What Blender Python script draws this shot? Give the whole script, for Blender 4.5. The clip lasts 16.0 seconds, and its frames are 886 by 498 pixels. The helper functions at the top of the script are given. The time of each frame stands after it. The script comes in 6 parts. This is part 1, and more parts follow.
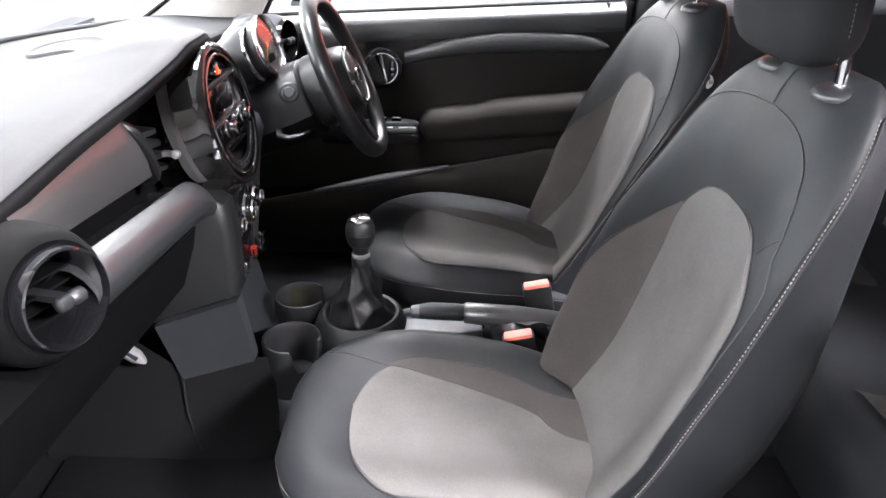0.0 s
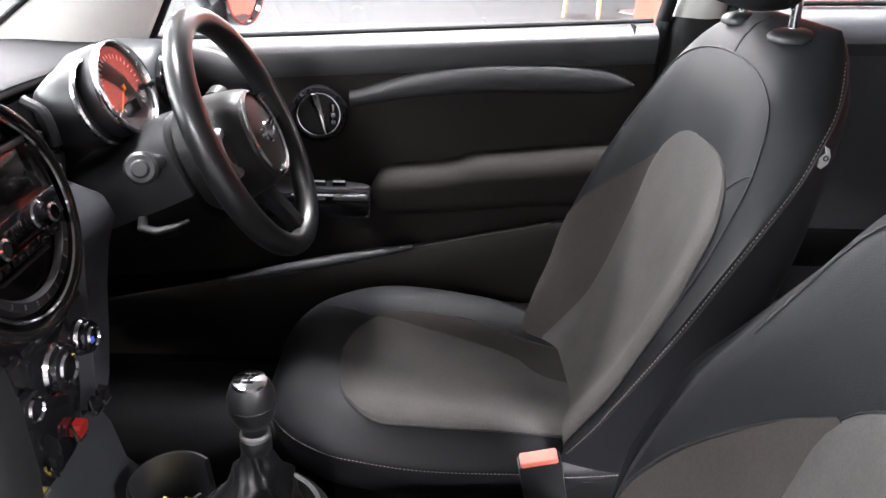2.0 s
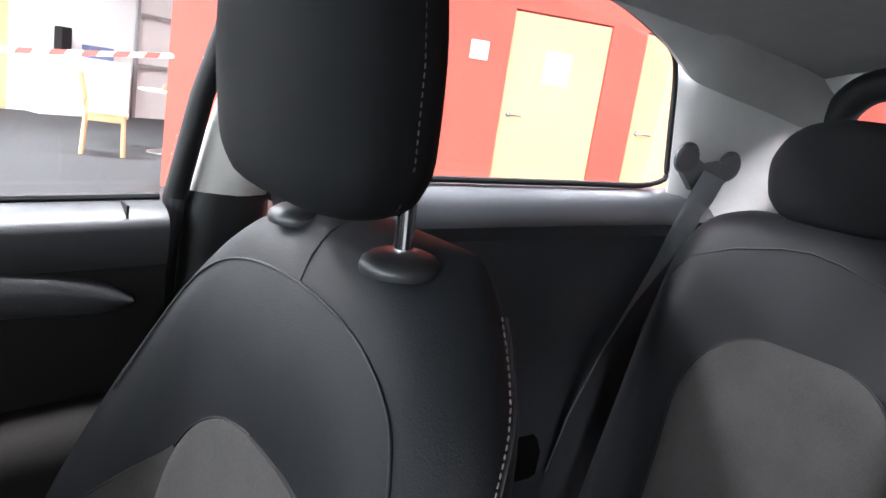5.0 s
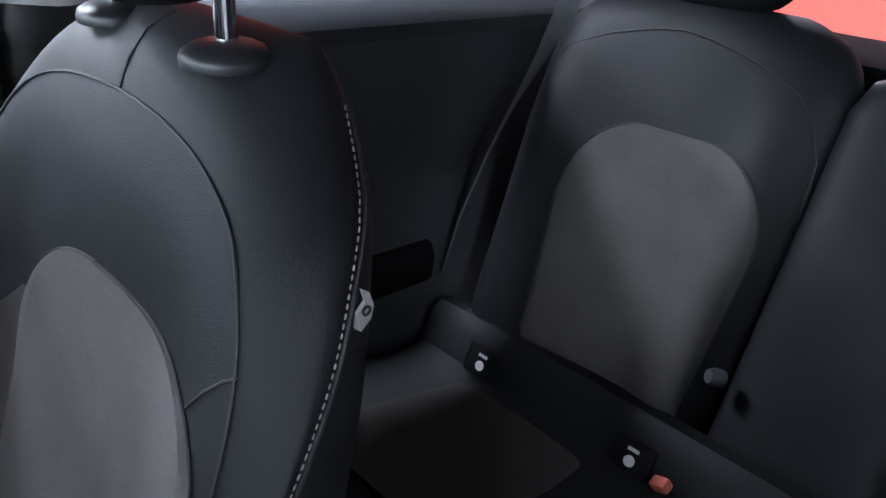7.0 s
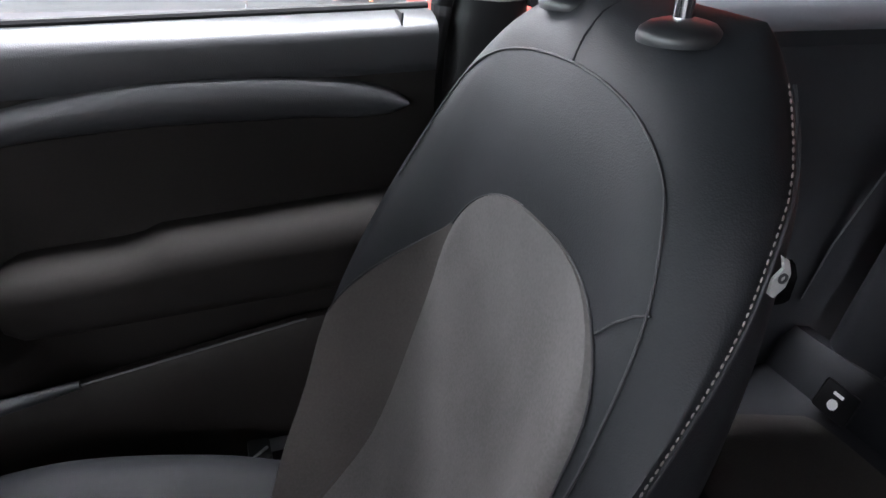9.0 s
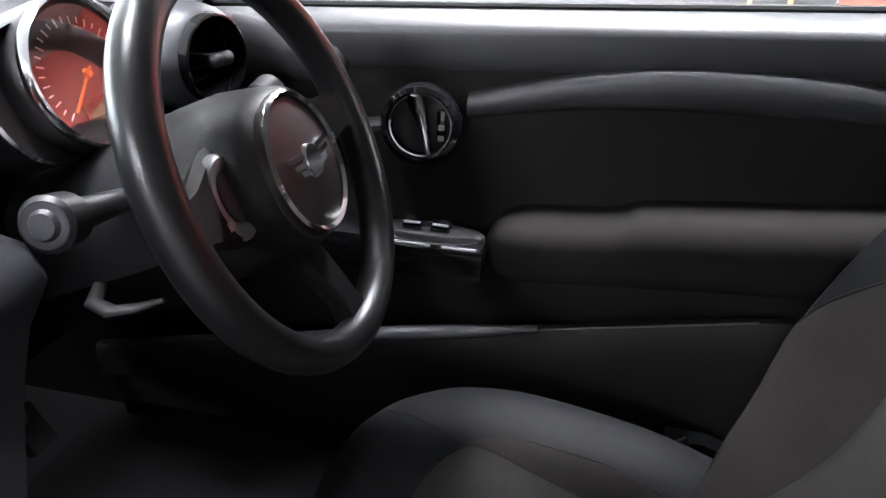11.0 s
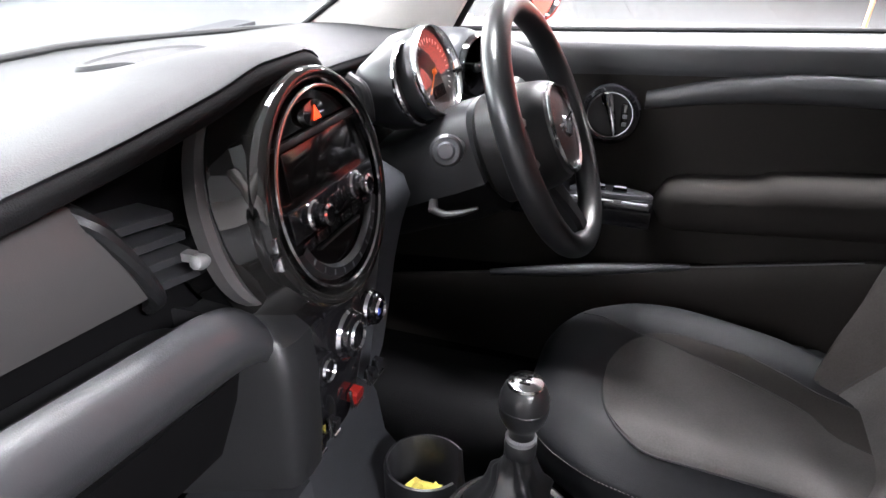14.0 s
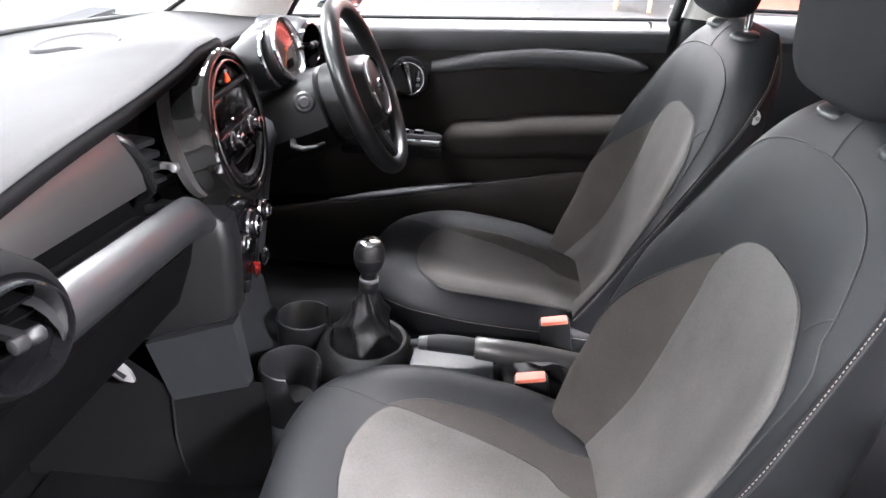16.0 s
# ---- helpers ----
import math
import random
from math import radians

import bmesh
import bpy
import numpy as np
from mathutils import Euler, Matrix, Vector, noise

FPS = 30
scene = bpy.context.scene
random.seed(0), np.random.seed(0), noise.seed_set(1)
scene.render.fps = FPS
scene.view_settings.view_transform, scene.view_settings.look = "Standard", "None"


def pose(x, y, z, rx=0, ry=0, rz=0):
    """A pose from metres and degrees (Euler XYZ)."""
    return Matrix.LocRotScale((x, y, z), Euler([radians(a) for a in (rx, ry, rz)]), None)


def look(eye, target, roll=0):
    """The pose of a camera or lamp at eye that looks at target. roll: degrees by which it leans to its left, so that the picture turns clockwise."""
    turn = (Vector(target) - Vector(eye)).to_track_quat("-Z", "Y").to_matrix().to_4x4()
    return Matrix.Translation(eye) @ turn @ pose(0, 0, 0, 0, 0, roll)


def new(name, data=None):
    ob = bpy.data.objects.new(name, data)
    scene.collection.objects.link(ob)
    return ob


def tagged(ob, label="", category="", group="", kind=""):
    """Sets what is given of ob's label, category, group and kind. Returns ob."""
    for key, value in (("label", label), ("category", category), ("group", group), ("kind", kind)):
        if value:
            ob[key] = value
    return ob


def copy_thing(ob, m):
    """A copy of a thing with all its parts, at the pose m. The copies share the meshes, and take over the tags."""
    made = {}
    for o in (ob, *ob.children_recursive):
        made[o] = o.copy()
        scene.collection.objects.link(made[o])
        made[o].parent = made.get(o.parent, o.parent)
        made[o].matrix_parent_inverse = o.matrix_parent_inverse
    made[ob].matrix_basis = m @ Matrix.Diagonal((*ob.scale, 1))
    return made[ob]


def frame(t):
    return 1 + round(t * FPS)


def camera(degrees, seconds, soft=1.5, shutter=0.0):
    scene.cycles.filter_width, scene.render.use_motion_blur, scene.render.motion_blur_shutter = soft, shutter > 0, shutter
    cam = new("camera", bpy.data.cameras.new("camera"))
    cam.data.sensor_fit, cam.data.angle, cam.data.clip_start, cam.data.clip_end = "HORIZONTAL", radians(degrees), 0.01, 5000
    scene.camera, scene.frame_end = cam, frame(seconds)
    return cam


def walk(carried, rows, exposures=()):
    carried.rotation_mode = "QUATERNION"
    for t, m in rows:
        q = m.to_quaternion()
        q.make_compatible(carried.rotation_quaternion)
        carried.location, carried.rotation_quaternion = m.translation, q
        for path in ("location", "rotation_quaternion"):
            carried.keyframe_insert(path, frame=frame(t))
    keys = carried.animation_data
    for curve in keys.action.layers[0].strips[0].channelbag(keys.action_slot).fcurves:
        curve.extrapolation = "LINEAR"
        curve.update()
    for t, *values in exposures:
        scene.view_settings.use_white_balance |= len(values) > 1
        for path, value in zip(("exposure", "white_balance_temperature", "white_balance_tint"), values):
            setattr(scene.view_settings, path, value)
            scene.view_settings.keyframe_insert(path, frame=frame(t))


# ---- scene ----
cam = camera(64.1, 16.0)
METRES, EYE, TILT, LEAN, TURN = 2.5, 1.225, -27.0, -1.26, 0.0
ROWS = [
    (0.0, 0.0, 0.0, 0.0, 0.0, 0.0, -0.0),
    (0.5, 0.0092, 0.0361, 0.0149, 1.38, -0.18, -0.74),
    (1.0, 0.0013, 0.0933, 0.0392, -0.72, 0.48, -0.06),
    (1.5, 0.0051, 0.1419, 0.0637, -2.8, 1.36, 0.8),
    (2.0, 0.0188, 0.2108, 0.0775, -1.16, 1.1, 0.06),
    (2.5, 0.029, 0.2734, 0.0868, -0.7, 1.25, -0.39),
    (3.0, 0.0364, 0.3233, 0.0923, -4.12, 3.36, -1.34),
    (3.5, 0.0484, 0.3663, 0.1106, -11.95, 6.94, 1.0),
    (4.0, 0.067, 0.3856, 0.1328, -19.17, 8.21, 2.84),
    (4.5, 0.0817, 0.3917, 0.1511, -26.42, 9.51, 5.69),
    (5.0, 0.0946, 0.3996, 0.1623, -35.85, 9.09, 8.48),
    (7.5, 0.1118, 0.3975, 0.1498, -42.87, -8.61, 13.99),
    (8.0, 0.0994, 0.3905, 0.1466, -35.23, -4.97, 12.04),
    (8.5, 0.0911, 0.3919, 0.1444, -26.53, -2.78, 9.3),
    (9.0, 0.0785, 0.3965, 0.1425, -17.15, -0.97, 5.9),
    (9.5, 0.0632, 0.4023, 0.1402, -9.13, -0.36, 3.43),
    (10.0, 0.049, 0.4011, 0.1371, -2.27, 0.53, -0.48),
    (12.5, -0.0167, 0.3493, 0.1099, 21.53, -2.27, -10.36),
    (13.0, -0.0142, 0.3304, 0.0975, 22.71, -1.8, -11.29),
    (13.5, -0.0089, 0.2928, 0.0877, 20.12, -0.35, -10.5),
    (14.0, -0.0155, 0.2291, 0.074, 16.92, 0.31, -8.41),
    (14.5, -0.0125, 0.1787, 0.0662, 13.77, 0.11, -6.69),
    (15.0, 0.0041, 0.1376, 0.0544, 8.31, 1.65, -6.9),
    (15.5, 0.0168, 0.0867, 0.0383, 4.61, 0.72, -6.02),
    (16.0, 0.0058, 0.0348, 0.0224, 1.89, -0.13, -3.65),
]
walk(cam, [(t, pose(0, -1.195, EYE, TILT, LEAN, TURN) @ pose(METRES * x, METRES * y, METRES * z, 90 + pitch, roll, yaw)) for t, x, y, z, yaw, pitch, roll in ROWS],
     [(0, 1.77, 6500, 11), (2, 1.53, 6600, 12), (3, 1.32, 6600, 12), (4, 1.1, 6450, 11), (5, 0.9, 6250, 10), (7.5, 0.66, 5650, 9), (8.2, 0.77, 6000, 10), (9, 0.92, 6200, 11), (10.2, 1.05, 6300, 11), (12.4, 1.27, 6350, 12), (13.0, 1.28, 6400, 12), (13.6, 1.5, 6450, 12), (14.5, 1.65, 6500, 11), (16, 1.77, 6500, 11)])

# ---- light ----
world = bpy.data.worlds.new("world")
world.use_nodes = True
scene.world = world
world.node_tree.nodes["Background"].inputs[0].default_value = (0.80, 0.88, 1.0, 1)
world.node_tree.nodes["Background"].inputs[1].default_value = 1.0


def area_lamp(name, m, sx, sy, power, colour):
    data = bpy.data.lights.new(name, "AREA")
    data.shape, data.size, data.size_y, data.energy, data.color = "RECTANGLE", sx, sy, power, colour
    ob = new(name, data)
    ob.matrix_world = m
    return ob


# ---- materials ----
def material(name, colour, rough=0.5, metal=0.0, vary=0.15, scale=40.0, bump=0.0, bump_scale=400.0, weave=0.0, coat=0.0,
             glow=None, glow_power=0.0, rough_vary=0.08, spec=0.5):
    mat = bpy.data.materials.new(name)
    mat.use_nodes = True
    nodes, links = mat.node_tree.nodes, mat.node_tree.links
    shader = nodes["Principled BSDF"]
    shader.inputs["Metallic"].default_value = metal
    shader.inputs["Specular IOR Level"].default_value = spec
    shader.inputs["Coat Weight"].default_value = coat
    shader.inputs["Coat Roughness"].default_value = 0.05
    coords = nodes.new("ShaderNodeTexCoord")
    fine, broad, ramp, mix = (nodes.new("ShaderNodeTexNoise"), nodes.new("ShaderNodeTexNoise"),
                              nodes.new("ShaderNodeMapRange"), nodes.new("ShaderNodeMix"))
    for tex, s, d in ((fine, scale * 6, 6), (broad, scale * 0.25, 3)):
        tex.inputs["Scale"].default_value, tex.inputs["Detail"].default_value = s, d
        links.new(coords.outputs["Object"], tex.inputs["Vector"])
    add = nodes.new("ShaderNodeMath")
    add.operation = "ADD"
    links.new(fine.outputs["Fac"], add.inputs[0])
    links.new(broad.outputs["Fac"], add.inputs[1])
    ramp.inputs["From Min"].default_value, ramp.inputs["From Max"].default_value = 0.6, 1.4
    links.new(add.outputs[0], ramp.inputs["Value"])
    mix.data_type = "RGBA"
    mix.inputs["A"].default_value = (*[c * (1 - vary) for c in colour], 1)
    mix.inputs["B"].default_value = (*[min(1, c * (1 + vary)) for c in colour], 1)
    links.new(ramp.outputs[0], mix.inputs["Factor"])
    links.new(mix.outputs["Result"], shader.inputs["Base Color"])
    spread = nodes.new("ShaderNodeMapRange")
    spread.inputs["To Min"].default_value, spread.inputs["To Max"].default_value = max(0.02, rough - rough_vary), min(1, rough + rough_vary)
    links.new(broad.outputs["Fac"], spread.inputs["Value"])
    links.new(spread.outputs[0], shader.inputs["Roughness"])
    if bump or weave:
        if weave:
            tex = nodes.new("ShaderNodeTexNoise")
            tex.inputs["Scale"].default_value, tex.inputs["Detail"].default_value, tex.inputs["Roughness"].default_value = bump_scale * 2.2, 3, 0.65
            height = tex.outputs["Fac"]
        else:
            tex = nodes.new("ShaderNodeTexVoronoi")
            tex.inputs["Scale"].default_value = bump_scale
            height = tex.outputs["Distance"]
        links.new(coords.outputs["Object"], tex.inputs["Vector"])
        relief = nodes.new("ShaderNodeBump")
        relief.inputs["Strength"].default_value, relief.inputs["Distance"].default_value = max(bump, weave), 0.0006
        links.new(height, relief.inputs["Height"])
        links.new(relief.outputs[0], shader.inputs["Normal"])
    if glow:
        shader.inputs["Emission Color"].default_value, shader.inputs["Emission Strength"].default_value = (*glow, 1), glow_power
    return mat


def clear_glass(name, tint=(1, 1, 1), sheen=0.05):
    """A thin pane: clear, with the sheen of its two faces."""
    mat = bpy.data.materials.new(name)
    mat.use_nodes = True
    nodes, links = mat.node_tree.nodes, mat.node_tree.links
    nodes.remove(nodes["Principled BSDF"])
    clear, gloss, mix = nodes.new("ShaderNodeBsdfTransparent"), nodes.new("ShaderNodeBsdfGlossy"), nodes.new("ShaderNodeMixShader")
    clear.inputs[0].default_value = (*tint, 1)
    gloss.inputs["Roughness"].default_value = 0.0
    mix.inputs[0].default_value = sheen
    links.new(clear.outputs[0], mix.inputs[1])
    links.new(gloss.outputs[0], mix.inputs[2])
    links.new(mix.outputs[0], nodes["Material Output"].inputs["Surface"])
    return mat


LEATHER = material("black leatherette", (0.0112, 0.0119, 0.0138), 0.54, vary=0.12, scale=30, bump=0.22, bump_scale=700, spec=0.22, rough_vary=0.12)
RIM_LEATHER = material("polished rim leather", (0.0100, 0.0103, 0.0112), 0.33, vary=0.12, scale=30, bump=0.12, bump_scale=700, spec=0.5)
FABRIC = material("taupe seat fabric", (0.079, 0.0755, 0.0735), 0.9, vary=0.22, scale=60, weave=0.3, bump_scale=450, spec=0.2)
FABRIC_DARK = material("dark seat fabric", (0.043, 0.0390, 0.0365), 0.92, vary=0.22, scale=60, weave=0.3, bump_scale=450, spec=0.2)
FABRIC_BLACK = material("black woven cloth", (0.0058, 0.0059, 0.0068), 0.85, vary=0.15, scale=60, weave=0.35, bump_scale=500, spec=0.16)
DASH = material("grained dashboard plastic", (0.0115, 0.0123, 0.0136), 0.68, vary=0.1, scale=25, bump=0.35, bump_scale=700, spec=0.26)
ROLL = material("satin dark grey padding", (0.021, 0.0218, 0.0238), 0.36, vary=0.1, scale=25, bump=0.15, bump_scale=700, rough_vary=0.03)
SATIN = material("satin black shell", (0.015, 0.0155, 0.017), 0.38, vary=0.1, scale=25, bump=0.06, bump_scale=700)
TRIM = material("satin grey trim panel", (0.043, 0.0420, 0.0425), 0.35, vary=0.06, scale=20, bump=0.12, bump_scale=900, rough_vary=0.02)
PLASTIC = material("black grained plastic", (0.0085, 0.0088, 0.0095), 0.44, vary=0.12, scale=30, bump=0.3, bump_scale=800, spec=0.4)
PLASTIC_GREY = material("grey moulded plastic", (0.042, 0.0445, 0.050), 0.42, vary=0.1, scale=30, bump=0.25, bump_scale=800)
DOOR_TOP = material("soft door top plastic", (0.028, 0.029, 0.031), 0.44, vary=0.1, scale=25, bump=0.3, bump_scale=700)
QUARTER = material("dark grey moulded side panel", (0.024, 0.025, 0.027), 0.55, vary=0.1, scale=25, bump=0.25, bump_scale=800)
POCKET = material("dark brown moulded plastic", (0.0165, 0.0142, 0.0125), 0.6, vary=0.15, scale=30, bump=0.3, bump_scale=800, spec=0.3)
DOOR_CLOTH = material("black door cloth", (0.0135, 0.0122, 0.0112), 0.85, vary=0.2, scale=50, weave=0.25, bump_scale=400, spec=0.12)
GLOSS = material("piano black", (0.006, 0.006, 0.007), 0.06, vary=0.1, scale=10, rough_vary=0.02, coat=0.5)
LACQUER = material("polished black lacquer", (0.008, 0.0078, 0.0075), 0.03, vary=0.1, scale=10, rough_vary=0.01, coat=0.25, spec=0.45)
CHROME = material("chrome", (0.78, 0.78, 0.79), 0.10, 1.0, vary=0.03, scale=20, rough_vary=0.04)
STEEL = material("brushed post steel", (0.62, 0.62, 0.63), 0.22, 1.0, vary=0.05, scale=60)
SILVER = material("satin silver plastic", (0.40, 0.41, 0.42), 0.35, 0.6, vary=0.05, scale=30)
STEEL_DARK = material("satin grey knob", (0.26, 0.265, 0.27), 0.35, 0.5, vary=0.06, scale=40)
SILVER_GREY = material("pale grey plastic", (0.30, 0.30, 0.305), 0.5, vary=0.08, scale=30)
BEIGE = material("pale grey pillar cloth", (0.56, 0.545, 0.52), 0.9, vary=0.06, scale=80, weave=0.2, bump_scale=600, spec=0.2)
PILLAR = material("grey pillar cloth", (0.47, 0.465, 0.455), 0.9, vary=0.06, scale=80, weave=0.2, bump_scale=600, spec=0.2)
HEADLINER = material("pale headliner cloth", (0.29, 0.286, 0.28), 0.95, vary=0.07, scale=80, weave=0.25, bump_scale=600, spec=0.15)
CARPET = material("black carpet", (0.006, 0.006, 0.0065), 0.95, vary=0.35, scale=120, bump=0.9, bump_scale=500, spec=0.04)
SEAL = material("rubber seal", (0.008, 0.008, 0.009), 0.6, vary=0.1, scale=60, spec=0.25)
FELT = material("grey footwell lining", (0.018, 0.0195, 0.0225), 0.9, vary=0.2, scale=120, bump=0.5, bump_scale=600, spec=0.2)
STITCH = material("white stitching", (0.21, 0.18, 0.17), 0.8, vary=0.15, scale=300)
PIPING = material("black seam", (0.012, 0.012, 0.014), 0.6, vary=0.1, scale=80)
ORANGE = material("red release button", (0.66, 0.16, 0.11), 0.55, vary=0.08, scale=40)
TAG = material("pale woven tag", (0.22, 0.22, 0.215), 0.8, vary=0.15, scale=300)
WEBBING = material("grey belt webbing", (0.15, 0.158, 0.166), 0.75, vary=0.12, scale=150, weave=0.6, bump_scale=500)
# On the brow lip, side shelf, lower spoke and footwell this black holds shade.
DULL = material("dull black for shaded and dark parts", (0.0055, 0.0055, 0.006), 0.8, vary=0.15, scale=40, bump=0.3, bump_scale=700, spec=0.08)
# Near-black that carries the shade of recesses, vents and lower dashboard in its colour.
SHADE_BLACK = material("shade-dark black", (0.0022, 0.0022, 0.0025), 0.8, vary=0.1, scale=40, spec=0.06)
GLASS = clear_glass("clear car glass", (0.93, 0.95, 0.94))
DIAL_GLASS = clear_glass("dial cover glass", (0.9, 0.9, 0.9), 0.2)
MIRROR = material("mirror glass", (0.85, 0.86, 0.87), 0.02, 1.0, vary=0.01, scale=5, rough_vary=0.0)
BODY = material("white car paint", (0.80, 0.80, 0.80), 0.25, vary=0.03, scale=10, coat=1.0)
RED = material("red wall paint", (0.76, 0.10, 0.07), 0.6, vary=0.06, scale=3)
WHITE = material("white wall paint", (0.82, 0.82, 0.81), 0.7, vary=0.04, scale=3)
GREY_WALL = material("grey wall paint", (0.46, 0.45, 0.44), 0.7, vary=0.05, scale=3)
OAK = material("orange oak veneer", (0.80, 0.47, 0.26), 0.45, vary=0.12, scale=4)
FLOOR = material("dark grey carpet tile", (0.045, 0.046, 0.049), 0.9, vary=0.25, scale=12, bump=0.4, bump_scale=200)
PAPER = material("white paper", (0.85, 0.85, 0.84), 0.8, vary=0.03, scale=20)
CEILING = material("white ceiling tile", (0.6, 0.6, 0.6), 0.9, vary=0.05, scale=6)
PANEL = material("light panel", (0.9, 0.9, 0.9), 0.5, glow=(1.0, 0.98, 0.95), glow_power=10.0)
DAYLIGHT = material("bright sky backdrop", (0.9, 0.9, 0.9), 0.8, glow=(0.93, 0.97, 1.0), glow_power=5.0)
HAZARD = material("lit warning triangle", (0.8, 0.1, 0.02), 0.4, glow=(1.0, 0.05, 0.012), glow_power=0.7)
SCREEN = material("dark display glass", (0.005, 0.0045, 0.0045), 0.10, vary=0.1, scale=10, rough_vary=0.02, spec=0.3)
DIAL = material("dark dial face", (0.03, 0.028, 0.028), 0.35, vary=0.1, scale=40)
NEEDLE = material("orange needle", (0.8, 0.2, 0.03), 0.4)
# red reflection on the display's ring, put in as colour and faint emission
RED_SHEEN = material("red sheen on ring", (0.13, 0.05, 0.04), 0.25, glow=(1.0, 0.15, 0.07), glow_power=0.03)
TOGGLE_RED = material("dark red toggle", (0.20, 0.012, 0.010), 0.25, vary=0.1, scale=60)
BLUE = material("blue marking", (0.05, 0.12, 0.7), 0.4)
BLUE_GREY = material("blue grey card", (0.16, 0.20, 0.34), 0.7, vary=0.1, scale=10)
TAPE_RED = material("faded tape red", (0.62, 0.10, 0.08), 0.6, vary=0.05, scale=10)
YELLOW = material("yellow paper scrap", (0.75, 0.62, 0.12), 0.7)


# ---- mesh helpers ----
def part(name, bm, mat, parent=None, label="", smooth=40):
    data = bpy.data.meshes.new(name)
    bmesh.ops.remove_doubles(bm, verts=bm.verts, dist=1e-5)
    bmesh.ops.recalc_face_normals(bm, faces=bm.faces)
    bm.to_mesh(data)
    bm.free()
    data.materials.append(mat)
    if smooth:
        data.polygons.foreach_set("use_smooth", [True] * len(data.polygons))
        data.set_sharp_from_angle(angle=radians(smooth))
    ob = new(name, data)
    if parent:
        ob.parent = parent
        ob.matrix_parent_inverse = parent.matrix_basis.inverted()
    if label:
        tagged(ob, label)
    return ob


def thing(name, place, label, category, group="", kind=""):
    ob = new(name)
    ob.empty_display_size = 0.05
    ob.location = place
    bpy.context.view_layer.update()
    return tagged(ob, label, category, group, kind)


def spline(xs, ys):
    """A smooth curve through the given values (monotone where they are)."""
    xs, ys = list(xs), list(ys)
    n = len(xs)
    d = [(ys[i + 1] - ys[i]) / (xs[i + 1] - xs[i]) for i in range(n - 1)]
    m = [d[0]] + [0 if d[i - 1] * d[i] <= 0 else 2 * d[i - 1] * d[i] / (d[i - 1] + d[i]) for i in range(1, n - 1)] + [d[-1]]

    def f(x):
        if x <= xs[0]:
            return ys[0]
        if x >= xs[-1]:
            return ys[-1]
        i = max(k for k in range(n - 1) if xs[k] <= x)
        h = xs[i + 1] - xs[i]
        t = (x - xs[i]) / h
        return ((2 * t**3 - 3 * t**2 + 1) * ys[i] + (t**3 - 2 * t**2 + t) * h * m[i] + (3 * t**2 - 2 * t**3) * ys[i + 1] + (t**3 - t**2) * h * m[i + 1])
    return f


def loft(bm, rings, closed=True, caps=True):
    rows = [[bm.verts.new(p) for p in ring] for ring in rings]
    n = len(rows[0])
    for a, b in zip(rows, rows[1:]):
        for i in range(n if closed else n - 1):
            j = (i + 1) % n
            bm.faces.new((a[i], a[j], b[j], b[i]))
    if caps and closed:
        for row in (rows[0], rows[-1]):
            bm.faces.new(row)
    return bm


def box(bm, lo, hi, m=None, bevel=0.0, segs=2):
    lo, hi = Vector(lo), Vector(hi)
    made = bmesh.ops.create_cube(bm, size=1.0)["verts"]
    for v in made:
        v.co = Vector([lo[i] + (v.co[i] + 0.5) * (hi[i] - lo[i]) for i in range(3)])
    if bevel:
        edges = {e for v in made for e in v.link_edges}
        made = bmesh.ops.bevel(bm, geom=list(edges), offset=bevel, segments=segs, profile=0.6, affect="EDGES")["verts"]
        made = list({v for v in made})
    if m is not None:
        seen = set()
        stack = list(made)
        while stack:
            v = stack.pop()
            if v in seen:
                continue
            seen.add(v)
            stack += [e.other_vert(v) for e in v.link_edges]
        for v in seen:
            v.co = m @ v.co
    return bm


def lathe(bm, profile, m, segs=40, sweep=360.0, start=0.0):
    """Turn (radius, height) pairs about the local z axis of m."""
    full = sweep >= 359.9
    n = segs if full else segs + 1
    rows = []
    for r, z in profile:
        rows.append([bm.verts.new(m @ Vector((max(r, 1e-5) * math.cos(radians(start + sweep * i / segs)),
                                              max(r, 1e-5) * math.sin(radians(start + sweep * i / segs)), z))) for i in range(n)])
    for a, b in zip(rows, rows[1:]):
        for i in range(n if full else n - 1):
            j = (i + 1) % n
            bm.faces.new((a[i], a[j], b[j], b[i]))
    return bm


def tube(bm, points, radius, segs=8, closed=False, flat=1.0, up=(0, 0, 1)):
    """A round (or, with flat, oval) rod along the points; radius may be a list."""
    pts = [Vector(p) for p in points]
    n = len(pts)
    rings = []
    for i, p in enumerate(pts):
        a = pts[(i - 1) % n] if closed or i else pts[0]
        b = pts[(i + 1) % n] if closed or i < n - 1 else pts[-1]
        ahead = (b - a).normalized()
        side = ahead.cross(Vector(up))
        side = side.normalized() if side.length > 1e-4 else ahead.orthogonal().normalized()
        over = side.cross(ahead).normalized()
        r = radius[i] if isinstance(radius, (list, tuple)) else radius
        rings.append([p + side * (r * math.cos(2 * math.pi * k / segs)) + over * (r * flat * math.sin(2 * math.pi * k / segs)) for k in range(segs)])
    if closed:
        rings.append(rings[0])
    return loft(bm, rings, True, not closed)


def sheet(bm, f, nu, nv):
    """A surface f(a, b), a and b from 0 to 1."""
    rows = [[bm.verts.new(f(i / nu, j / nv)) for j in range(nv + 1)] for i in range(nu + 1)]
    for i in range(nu):
        for j in range(nv):
            bm.faces.new((rows[i][j], rows[i + 1][j], rows[i + 1][j + 1], rows[i][j + 1]))
    return bm


